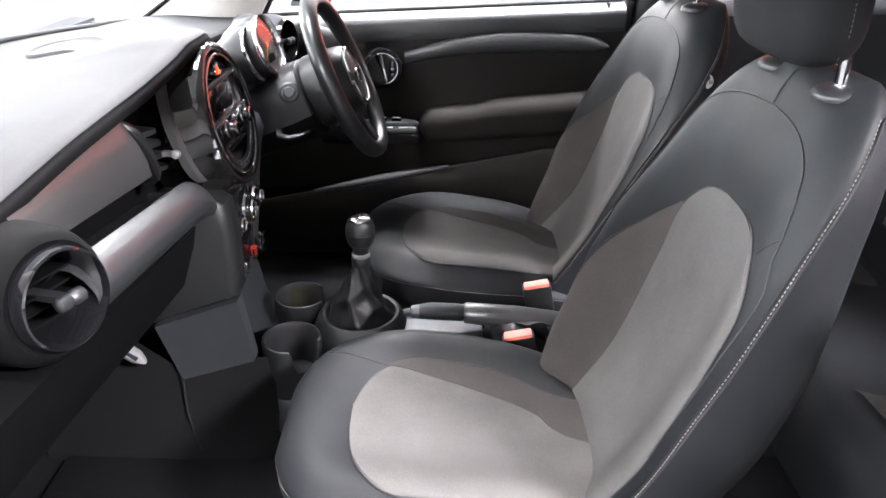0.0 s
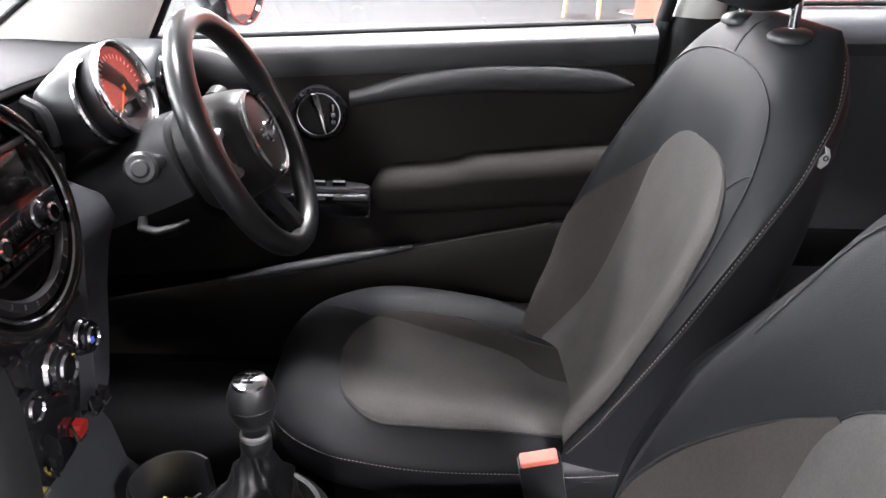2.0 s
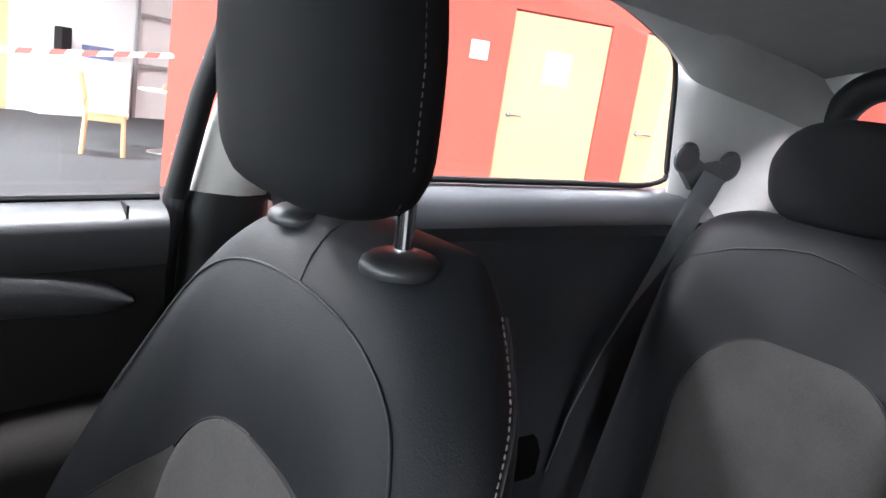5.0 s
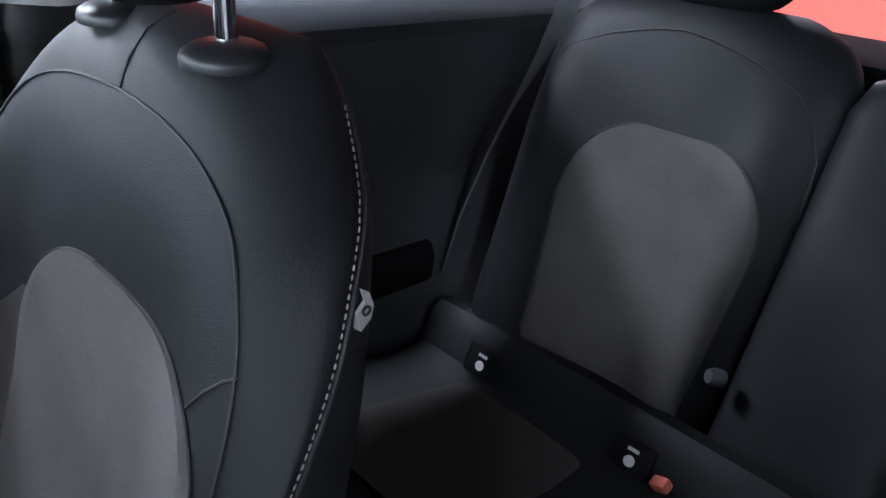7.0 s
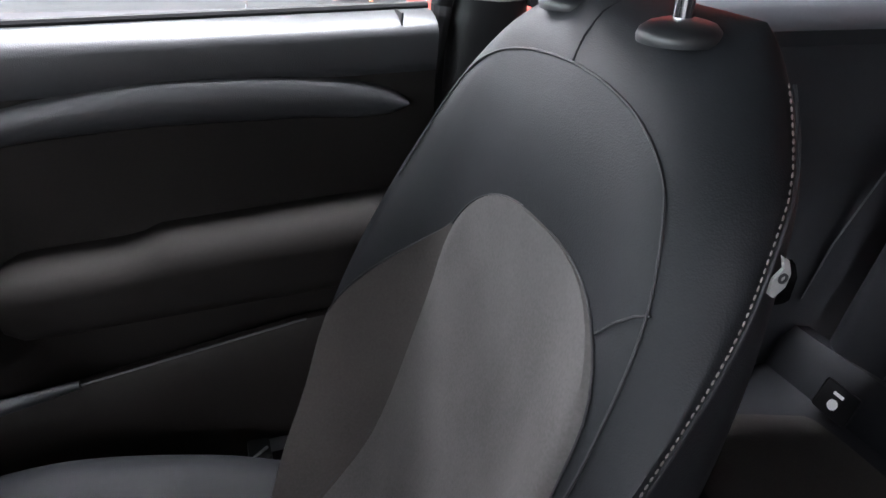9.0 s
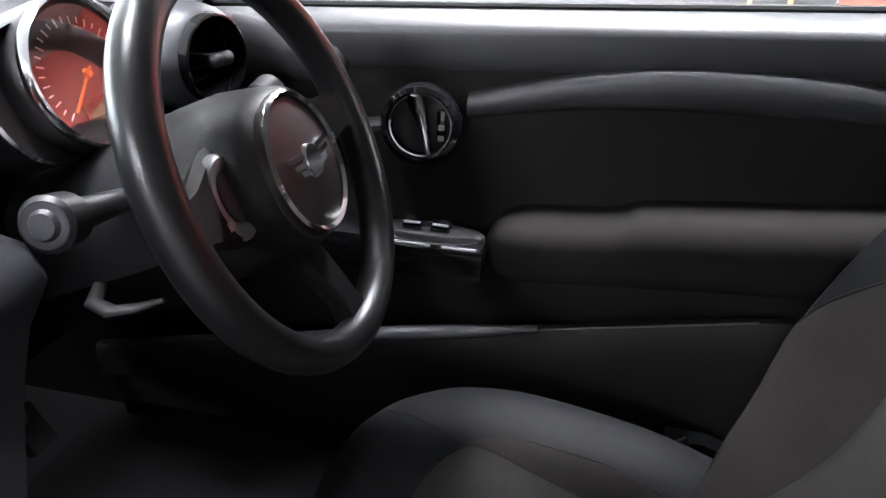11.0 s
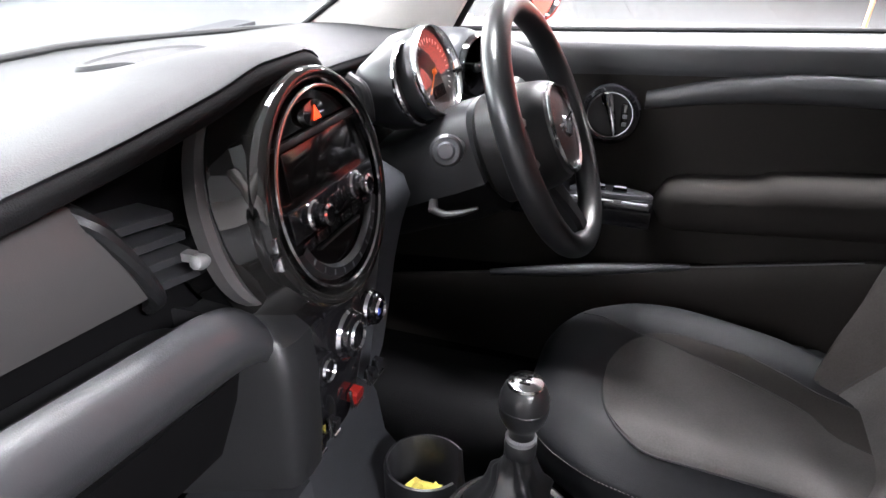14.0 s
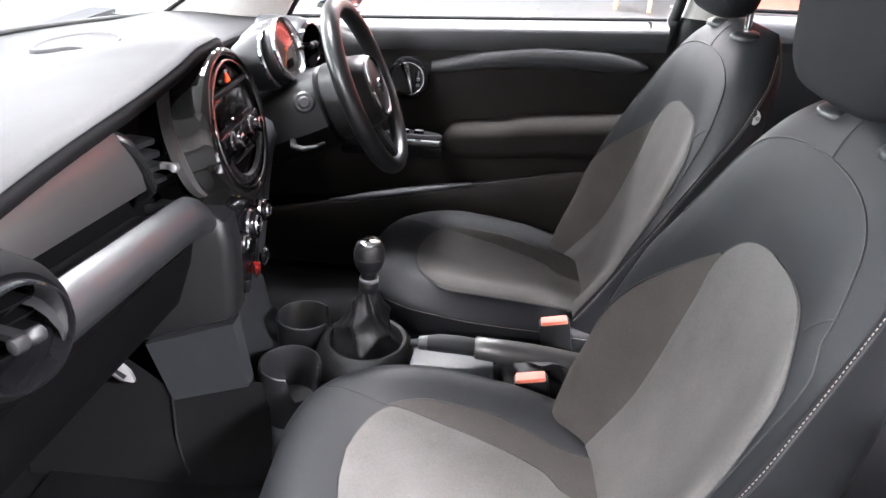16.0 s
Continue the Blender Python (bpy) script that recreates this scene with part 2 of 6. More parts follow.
def slab(bm, outline, thick):
    """A plate: the outline (world points, one plane) pushed out by the vector thick."""
    a = [Vector(p) for p in outline]
    return loft(bm, [a, [p + Vector(thick) for p in a]], True, True)


def frame_of(place, z_axis, x_hint=(0, 1, 0)):
    """A matrix at place whose z axis points along z_axis."""
    z = Vector(z_axis).normalized()
    x = Vector(x_hint) - z * Vector(x_hint).dot(z)
    x.normalize()
    y = z.cross(x)
    return Matrix(((x[0], y[0], z[0], place[0]), (x[1], y[1], z[1], place[1]), (x[2], y[2], z[2], place[2]), (0, 0, 0, 1)))


BM = bmesh.new

# ---- showroom round the car ----
def wall(name, a, b, z0, z1, thick, mat, label, holes=()):
    """A straight wall from a to b (plan), with openings (s0, s1, z0, z1) along it."""
    a, b = Vector((*a, 0)), Vector((*b, 0))
    along = (b - a).normalized()
    back = Vector((-along.y, along.x, 0)) * thick
    bm = BM()

    def piece(s0, s1, lo, hi):
        if s1 - s0 > 1e-3 and hi - lo > 1e-3:
            p, q = a + along * s0, a + along * s1
            slab(bm, [p + Vector((0, 0, lo)), q + Vector((0, 0, lo)), q + Vector((0, 0, hi)), p + Vector((0, 0, hi))], back)
    s = 0.0
    for s0, s1, lo, hi in sorted(holes):
        piece(s, s0, z0, z1)
        piece(s0, s1, z0, lo)
        piece(s0, s1, hi, z1)
        s = s1
    piece(s, (b - a).length, z0, z1)
    return tagged(part(name, bm, mat, smooth=0), label, "wall", kind="structure")


bm = BM()
box(bm, (-14, -9, -0.1), (14, 16, 0.0))
tagged(part("floor", bm, FLOOR, smooth=0), "dark grey carpeted showroom floor", "floor", kind="structure")
bm = BM()
box(bm, (-14, -9, 3.4), (14, 16, 3.5))
tagged(part("ceiling", bm, CEILING, smooth=0), "white showroom ceiling", "ceiling", kind="structure")

RED_A, RED_B = (2.05, 6.46), (7.4, 3.82)
FAR_A, FAR_B = (-14.0, 6.9), (6.0, 14.4)
wall("wall_red", RED_A, RED_B, 0, 3.4, 0.15, RED, "bright red painted partition wall", [(3.02, 4.00, 0, 2.06), (4.36, 5.34, 0, 2.06)])
wall("wall_far", FAR_A, FAR_B, 0, 3.4, 0.15, WHITE, "white painted far wall of the showroom")
wall("wall_back", (14, -9), (-14, -9), 0, 3.4, 0.15, GREY_WALL, "grey painted wall behind the car")
wall("wall_side", (9.0, 16), (9.0, -2.5), 0, 3.4, 0.15, RED, "red painted side wall of the showroom")
# unseen section, made white so the display drum reflects less red
wall("wall_side_reflector", (9.0, -2.5), (9.0, -9), 0, 3.4, 0.15, WHITE, "unseen white side wall, added to keep red out of the display's reflections")
wall("wall_glazed", (-8.0, -9), (-8.0, 10.0), 0, 3.4, 0.15, WHITE, "white wall with a wide glazed shop front", [(1.0, 17.6, 0.3, 3.1)])
bm = BM()
slab(bm, [(-9.5, -12, -1), (-9.5, 14, -1), (-9.5, 14, 7), (-9.5, -12, 7)], (-0.05, 0, 0))
tagged(part("backdrop", bm, DAYLIGHT, smooth=0), "bright overcast daylight outside the shop front", "backdrop", kind="structure")


def lamp_panel(x, y, power):
    t = thing("ceiling_light", (x, y, 3.4), "square white recessed ceiling light panel, lit, several added to brighten the car", "ceiling light", "ceiling lights")
    bm = BM()
    box(bm, (x - 0.6, y - 0.3, 3.375), (x + 0.6, y + 0.3, 3.396))
    part("diffuser", bm, PANEL, t, smooth=0)
    bm = BM()
    for lo, hi in (((-0.63, -0.33), (-0.6, 0.33)), ((0.6, -0.33), (0.63, 0.33)), ((-0.6, -0.33), (0.6, -0.3)), ((-0.6, 0.3), (0.6, 0.33))):
        box(bm, (x + lo[0], y + lo[1], 3.37), (x + hi[0], y + hi[1], 3.398))
    part("frame", bm, WHITE, t, smooth=0)
    area_lamp("panel_lamp", pose(x, y, 3.36), 1.18, 0.58, power, (0.975, 0.955, 1.0))


# Several panels are added to brighten dash, seats, door top, rear sill and reflections.
for x, y, power in ((-0.98, 0.35, 128), (0.75, -1.68, 50), (3.2, -3.0, 560), (-2.4, -5.0, 240), (-2.3, -7.3, 60), (-4.5, 2.6, 90), (-0.6, 3.3, 165), (0.1, 1.0, 160), (1.05, 1.05, 130), (5.2, 2.2, 90),
                    (-4.5, 6.2, 140), (-1.3, 6.2, 150), (0.9, 9.0, 210), (-2.4, 9.0, 210), (3.6, 8.2, 170)):
    lamp_panel(x, y, power)
area_lamp("shop_front_daylight", look((-7.8, 0.6, 1.8), (0, 0.6, 1.4)), 16.0, 2.7, 420, (0.86, 0.94, 1.0))


def along_wall(a, b, s, z, off=0.0):
    a, b = Vector((*a, 0)), Vector((*b, 0))
    d = (b - a).normalized()
    return a + d * s + Vector((d.y, -d.x, 0)) * off + Vector((0, 0, z))


def leaf_door(name, a, b, s0, width, label, notice=False, inset=-0.03, handle_left=True):
    p, q = along_wall(a, b, s0 + 0.005, 0.01, inset), along_wall(a, b, s0 + width - 0.005, 0.01, inset)
    t = thing(name, p, label, "door", kind="structure")
    d = (q - p).normalized()
    n = Vector((d.y, -d.x, 0))
    bm = BM()
    slab(bm, [p, q, q + Vector((0, 0, 2.035)), p + Vector((0, 0, 2.035))], n * -0.044)
    part("door_leaf", bm, OAK, t, smooth=0)
    h = p + d * (0.08 if handle_left else width - 0.09) + Vector((0, 0, 1.08)) + n * 0.002
    bm = BM()
    lathe(bm, [(0.0, 0.008), (0.026, 0.008), (0.026, 0.0)], frame_of(h, n), 16)
    sgn = 1 if handle_left else -1
    tube(bm, [h, h + n * 0.045, h + n * 0.05 + d * 0.02 * sgn, h + n * 0.05 + d * 0.13 * sgn], 0.009, 8)
    part("door_handle", bm, STEEL, t, "satin steel lever handle")
    if notice:
        c = p + d * (width * 0.5) + n * 0.003
        bm = BM()
        slab(bm, [c - d * 0.13 + Vector((0, 0, 1.42)), c + d * 0.13 + Vector((0, 0, 1.42)), c + d * 0.13 + Vector((0, 0, 1.72)), c - d * 0.13 + Vector((0, 0, 1.72))], n * 0.002)
        part("notice", bm, PAPER, t, "white paper notice", smooth=0)
    return t


leaf_door("door_1", RED_A, RED_B, 3.02, 0.98, "closed orange oak veneer door with a white paper notice", True)
leaf_door("door_2", RED_A, RED_B, 4.36, 0.98, "closed orange oak veneer door in the red wall")
leaf_door("door_3", FAR_A, FAR_B, 15.5, 0.95, "orange oak veneer door in the white wall", inset=0.06)
leaf_door("door_4", FAR_A, FAR_B, 12.42, 0.5, "narrow orange oak veneer door in the white wall", inset=0.06)

p = along_wall(RED_A, RED_B, 2.64, 1.55, 0.004)
d = (Vector((*RED_B, 0)) - Vector((*RED_A, 0))).normalized()
bm = BM()
slab(bm, [p, p + d * 0.17, p + d * 0.17 + Vector((0, 0, 0.17)), p + Vector((0, 0, 0.17))], Vector((d.y, -d.x, 0)) * 0.02)
tagged(part("wall_switch_box", bm, PAPER, smooth=0), "small white square box on the red wall", "wall box")


def wooden_chair(x, y, turn, label="yellow wooden chair with a slatted back on the showroom floor"):
    t = thing("wooden_chair", (0, 0, 0), label, "chair", "yellow wooden chairs")
    for sx in (-1, 1):
        bm = BM()
        tube(bm, [(sx * 0.19, 0.19, 0), (sx * 0.18, 0.18, 0.44)], 0.024, 8)
        part("leg", bm, OAK, t)
        bm = BM()
        tube(bm, [(sx * 0.19, -0.22, 0), (sx * 0.18, -0.19, 0.44), (sx * 0.18, -0.21, 0.6), (sx * 0.175, -0.26, 0.84)], 0.024, 8)
        part("leg", bm, OAK, t)
    bm = BM()
    box(bm, (-0.21, -0.2, 0.43), (0.21, 0.22, 0.46), bevel=0.01)
    part("seat", bm, OAK, t)
    for ends in (((-0.18, 0.18), (0.18, 0.18)), ((-0.18, -0.19), (0.18, -0.19)), ((-0.18, -0.19), (-0.18, 0.18)), ((0.18, -0.19), (0.18, 0.18))):
        bm = BM()
        (xa, ya), (xb, yb) = ends
        box(bm, (xa - 0.01, ya - 0.01, 0.365), (xb + 0.01, yb + 0.01, 0.43), bevel=0.004)
        part("apron", bm, OAK, t)
    for z in (0.58, 0.68, 0.78):
        bm = BM()
        dy = -0.205 - (z - 0.58) * 0.2
        box(bm, (-0.18, dy - 0.008, z - 0.025), (0.18, dy + 0.008, z + 0.03), bevel=0.005)
        part("back_slat", bm, OAK, t)
    t.matrix_basis = pose(x, y, 0, 0, 0, turn)
    return t


first = wooden_chair(1.95, 8.35, -102)
copy_thing(first, pose(-3.1, 10.2, 0, 0, 0, 200))
copy_thing(first, pose(-3.7, 9.9, 0, 0, 0, 190))

t = thing("pedestal_table", (2.75, 8.8, 0), "white round café table on a steel pedestal", "table")
bm = BM()
lathe(bm, [(0, 0.74), (0.36, 0.74), (0.37, 0.73), (0.36, 0.715), (0, 0.715)], pose(2.75, 8.8, 0), 36)
part("tabletop", bm, WHITE, t)
bm = BM()
lathe(bm, [(0.03, 0.715), (0.03, 0.05)], pose(2.75, 8.8, 0), 16)
part("column", bm, STEEL, t)
bm = BM()
lathe(bm, [(0, 0.05), (0.06, 0.045), (0.23, 0.015), (0.24, 0.0)], pose(2.75, 8.8, 0), 28)
part("base", bm, STEEL, t)

bm = BM()
lathe(bm, [(0, 0.03), (0.05, 0.03), (0.17, 0.006), (0.17, 0.0)], pose(0.66, 7.2, 0), 24)
lathe(bm, [(0.015, 0.03), (0.015, 0.10), (0.0, 0.10)], pose(0.66, 7.2, 0), 10)
tagged(part("barrier_post", bm, STEEL), "round steel barrier base standing on the floor", "barrier")

d = (Vector((*FAR_B, 0)) - Vector((*FAR_A, 0))).normalized()
n = Vector((d.y, -d.x, 0))
p = along_wall(FAR_A, FAR_B, 12.96, 0.0, 0.012)
bm = BM()
slab(bm, [p, p + d * 0.36, p + d * 0.36 + Vector((0, 0, 2.05)), p + Vector((0, 0, 2.05))], n * 0.02)
tagged(part("door_5", bm, DULL, smooth=0), "dark grey door leaf in the white wall", "door", kind="structure")
# glazed partition frame
t = thing("glazed_partition", along_wall(FAR_A, FAR_B, 18.5, 0.0, 0.1), "grey framed glazed partition against the white wall", "partition", kind="structure")
for s in (18.5, 19.5, 20.5):
    p = along_wall(FAR_A, FAR_B, s, 0.0, 0.08)
    bm = BM()
    slab(bm, [p, p + d * 0.06, p + d * 0.06 + Vector((0, 0, 2.6)), p + Vector((0, 0, 2.6))], n * 0.05)
    part("post", bm, SILVER_GREY, t, smooth=0)
for z in (0.9, 1.75, 2.56):
    p = along_wall(FAR_A, FAR_B, 18.56, z, 0.085)
    bm = BM()
    slab(bm, [p, p + d * 1.94, p + d * 1.94 + Vector((0, 0, 0.05)), p + Vector((0, 0, 0.05))], n * 0.04)
    part("rail", bm, SILVER_GREY, t, smooth=0)
# low white cupboard with a black and a blue box on it
t = thing("low_cupboard", along_wall(FAR_A, FAR_B, 17.0, 0.0, 0.3), "low white cupboard against the wall", "cupboard")
p = along_wall(FAR_A, FAR_B, 16.75, 0.0, 0.02)
bm = BM()
slab(bm, [p, p + d * 1.5, p + d * 1.5 + Vector((0, 0, 0.93)), p + Vector((0, 0, 0.93))], n * 0.4)
part("carcass", bm, WHITE, t, smooth=0)
for s in (0.02, 0.52, 1.02):
    q = p + d * s + n * 0.4 + Vector((0, 0, 0.06))
    bm = BM()
    slab(bm, [q, q + d * 0.46, q + d * 0.46 + Vector((0, 0, 0.84)), q + Vector((0, 0, 0.84))], n * 0.018)
    part("cupboard_door", bm, WHITE, t, smooth=0)
for name, s, w, h, mat, label in (("loudspeaker", 0.35, 0.16, 0.42, SEAL, "small black loudspeaker on the low cupboard"), ("storage_box", 0.80, 0.42, 0.2, BLUE_GREY, "blue grey storage box on the low cupboard")):
    q = p + d * s + n * 0.1 + Vector((0, 0, 0.93))
    bm = BM()
    slab(bm, [q, q + d * w, q + d * w + Vector((0, 0, h)), q + Vector((0, 0, h))], n * 0.22)
    tagged(part(name, bm, mat, smooth=0), label, name.replace("_", " "))
# striped barrier tape
t = thing("barrier_tape", (0, 7.0, 1.0), "red and white striped barrier tape hung across", "barrier tape")
a, b = Vector((2.08, 6.44, 1.13)), Vector((-2.6, 7.55, 1.0))
ends = [a.lerp(b, i / 40) - Vector((0, 0, 0.16 * math.sin(math.pi * i / 40))) for i in range(41)]
for i in range(40):
    lean = Vector((0.03, 0, 0))
    bm = BM()
    slab(bm, [ends[i], ends[i + 1], ends[i + 1] + lean + Vector((0, 0, 0.05)), ends[i] + lean + Vector((0, 0, 0.05))], (0, 0.002, 0))
    part("red_stripe" if i % 2 else "white_stripe", bm, TAPE_RED if i % 2 else PAPER, t, smooth=0)
bm = BM()
lathe(bm, [(0, 0.03), (0.05, 0.03), (0.17, 0.006), (0.17, 0.0)], pose(b.x, b.y, 0), 24)
lathe(bm, [(0.018, 0.03), (0.018, 1.1)], pose(b.x, b.y, 0), 10)
tagged(part("barrier_post", bm, STEEL), "slim steel barrier post holding striped tape", "barrier")
bm = BM()
box(bm, (-0.11, -0.08, 0), (0.11, 0.08, 0.07), pose(2.8, 8.85, 0.74, 0, 0, 20), 0.006)
tagged(part("red_box", bm, RED), "small red box on the white table", "box")

# ---- cabin shell ----
def belt_z(x):
    return 0.946 + 0.062 * x


bm = BM()
box(bm, (-0.95, -0.72, 0.19), (1.5, 0.72, 0.225))
tagged(part("car_floor", bm, CARPET, smooth=0), "black carpeted floor of the car", "car floor", kind="structure")
bm = BM()
loft(bm, [[Vector((x, y, z)) for y, z in ((-0.12, 0.22), (-0.105, 0.33), (-0.06, 0.36), (0.08, 0.36), (0.125, 0.33), (0.14, 0.22))] for x in (-0.95, 1.1)])
tagged(part("floor_tunnel", bm, CARPET), "carpeted central tunnel of the car floor", "floor tunnel", kind="structure")
bm = BM()
loft(bm, [[(x, y, z) for y, z in ((-0.70, 0.19), (-0.70, 0.36), (-0.73, 0.385), (-0.78, 0.37), (-0.80, 0.19))] for x in (-0.85, 0.75)])
tagged(part("sill", bm, PLASTIC), "black plastic door sill", "sill", kind="structure")
bm = BM()
box(bm, (-0.98, -0.72, 0.19), (-0.92, 0.76, 0.9))
tagged(part("bulkhead", bm, FELT, smooth=0), "dark lined bulkhead behind the pedals", "bulkhead", kind="structure")

for side in (-1, 1):
    bm = BM()
    loft(bm, [[(x, side * y, z) for z, y in ((0.2, 0.745), (0.2, 0.69), (0.6, 0.70), (0.87, 0.70), (0.87, 0.745))] for x in (-0.96, -0.80, -0.63)])
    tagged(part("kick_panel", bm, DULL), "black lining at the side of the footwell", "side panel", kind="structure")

ROOF_Z = spline((-0.35, 0.0, 0.5, 1.1, 1.6, 1.9), (1.335, 1.365, 1.385, 1.378, 1.35, 1.305))


def lining(a, b, lift=0.0):
    x = -0.36 + a * 2.06
    s = 2 * b - 1
    edge = 0.66 - 0.05 * max(0, (x - 1.0))
    return Vector((x, s * edge, ROOF_Z(x) - 0.055 * abs(s)**3.5 + lift))


bm = BM()
sheet(bm, lining, 24, 20)
sheet(bm, lambda a, b: lining(a, b, 0.03), 24, 20)
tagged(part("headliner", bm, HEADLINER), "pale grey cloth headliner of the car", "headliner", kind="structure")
bm = BM()
sheet(bm, lambda a, b: lining(a, b, 0.045) + Vector((0, (2 * b - 1) * 0.04, 0)), 16, 14)
tagged(part("roof", bm, BODY), "painted steel car roof", "roof", kind="structure")


def pillar(name, pts, mat, label, radius, flat=1.6):
    bm = BM()
    tube(bm, pts, radius, 14, flat=flat, up=(0, 1, 0))
    return tagged(part(name, bm, mat), label, "pillar", kind="structure")


A_REAR = [(-0.47, 0.705, 0.915), (-0.405, 0.690, 1.03), (-0.335, 0.665, 1.18), (-0.27, 0.640, 1.335)]
A_FRONT = [(-0.75, 0.665, 0.915), (-0.585, 0.630, 1.03), (-0.45, 0.605, 1.18), (-0.35, 0.585, 1.335)]


def smooth_line(pts, n):
    ts = list(range(len(pts)))
    fs = [spline(ts, [p[k] for p in pts]) for k in range(3)]
    return [Vector([f(i * (len(pts) - 1) / n) for f in fs]) for i in range(n + 1)]


def a_pillar(side):
    bm = BM()
    rings = []
    for r, f in zip(smooth_line(A_REAR, 12), smooth_line(A_FRONT, 12)):
        ring = []
        for k in range(9):
            w = k / 8
            ring.append(f.lerp(r, w) + Vector((0.02 * math.sin(math.pi * w), -0.018 * math.sin(math.pi * w), 0)))
        ring += [r + Vector((0.0, 0.03, 0)), f + Vector((-0.03, 0.05, 0))]
        rings.append([Vector((p.x, side * p.y, p.z)) for p in ring])
    loft(bm, rings)
    tagged(part("a_pillar", bm, BEIGE), "pale cloth-covered windscreen pillar of the car", "pillar", kind="structure")
    bm = BM()
    tube(bm, [Vector((p.x - 0.004, side * (p.y + 0.035), p.z)) for p in smooth_line(A_REAR, 12)] + [Vector((-0.1, side * 0.672, 1.35)), Vector((0.2, side * 0.675, 1.355)), Vector((0.52, side * 0.68, 1.35))], 0.013, 10)
    tagged(part("window_frame", bm, SEAL), "black rubber surround of the side window", "window frame", kind="structure")


a_pillar(1)
a_pillar(-1)
bm = BM()
base = [(-0.75, -0.68, 0.915), (-0.83, -0.45, 0.926), (-0.875, -0.15, 0.940), (-0.875, 0.15, 0.940), (-0.83, 0.45, 0.926), (-0.75, 0.68, 0.915)]
tube(bm, [(p[0] - 0.004, -p[1], p[2]) for p in reversed([(q.x, q.y, q.z) for q in smooth_line(A_FRONT, 8)])] + smooth_line(base, 24)[1:-1] + [(p.x - 0.004, p.y, p.z) for p in smooth_line(A_FRONT, 8)], 0.0055, 8)
tagged(part("windscreen_surround", bm, SEAL), "black border round the windscreen", "window frame", kind="structure")

# B pillars: black below the belt line, pale above
def b_pillar(side):
    t = thing("b_pillar", (0.56, side * 0.72, 0.3), "door pillar, black plastic below and pale cloth above", "pillar", kind="structure")
    up = [(0.555, 0.985, 0.050), (0.565, 1.05, 0.047), (0.585, 1.15, 0.044), (0.61, 1.25, 0.046), (0.635, 1.345, 0.07)]
    bm = BM()
    loft(bm, [[Vector((x + w * math.cos(k * math.pi / 8), side * (0.735 - 0.085 * (z - 0.985)) - side * 0.03 * math.sin(k * math.pi / 8), z)) for k in range(16)] for x, z, w in up])
    part("pillar_cover", bm, BEIGE, t, "pale grey cloth pillar cover")
    low = [(0.57, 0.25, 0.10), (0.56, 0.6, 0.075), (0.552, 0.9, 0.058), (0.553, 0.965, 0.056), (0.555, 0.988, 0.053)]
    bm = BM()
    loft(bm, [[Vector((x + w * math.cos(k * math.pi / 8), side * 0.735 - side * (0.034 if z < 0.97 else 0.030) * math.sin(k * math.pi / 8), z)) for k in range(16)] for x, z, w in low])
    part("lower_cover", bm, PLASTIC, t, "black plastic lower pillar cover")
    bm = BM()
    tube(bm, [(0.492, side * 0.725, 0.3), (0.488, side * 0.725, 0.8), (0.488, side * 0.722, 0.98), (0.508, side * 0.715, 1.1), (0.545, side * 0.70, 1.25), (0.57, side * 0.68, 1.345)], 0.014, 10)
    part("door_seal", bm, SEAL, t, "black rubber door seal")
    bm = BM()
    tube(bm, [(0.615, side * 0.735, 0.98), (0.64, side * 0.725, 1.1), (0.665, side * 0.71, 1.25), (0.69, side * 0.68, 1.345)], 0.02, 10)
    part("window_seal", bm, SEAL, t)


b_pillar(1)
b_pillar(-1)

# glass
for name, pts in (("windscreen", [(-0.875, -0.2, 0.925), (-0.875, 0.2, 0.925), (-0.76, 0.66, 0.915), (-0.36, 0.58, 1.34), (-0.38, 0.2, 1.35), (-0.38, -0.2, 1.35), (-0.36, -0.58, 1.34), (-0.76, -0.66, 0.915)]),
                  ("driver_window", [(-0.46, 0.752, 0.94), (0.475, 0.752, 0.975), (0.55, 0.70, 1.335), (-0.25, 0.69, 1.32)]),
                  ("quarter_window", [(0.62, 0.775, 1.0), (1.40, 0.765, 1.03), (1.345, 0.715, 1.30), (0.66, 0.71, 1.33)])):
    bm = BM()
    slab(bm, pts, (0.003, 0.003, 0))
    ob = tagged(part(name, bm, GLASS, smooth=0), "clear car window glass", "window", kind="structure")
    ob.visible_shadow = False

# bonnet and scuttle in front of the windscreen
bm = BM()
sheet(bm, lambda a, b: Vector((-0.90 - 0.95 * a, (2 * b - 1) * 0.78, 0.905 - 0.13 * a**1.6 - 0.10 * abs(2 * b - 1)**3)), 14, 14)
tagged(part("bonnet", bm, BODY), "painted car bonnet", "bonnet", kind="structure")

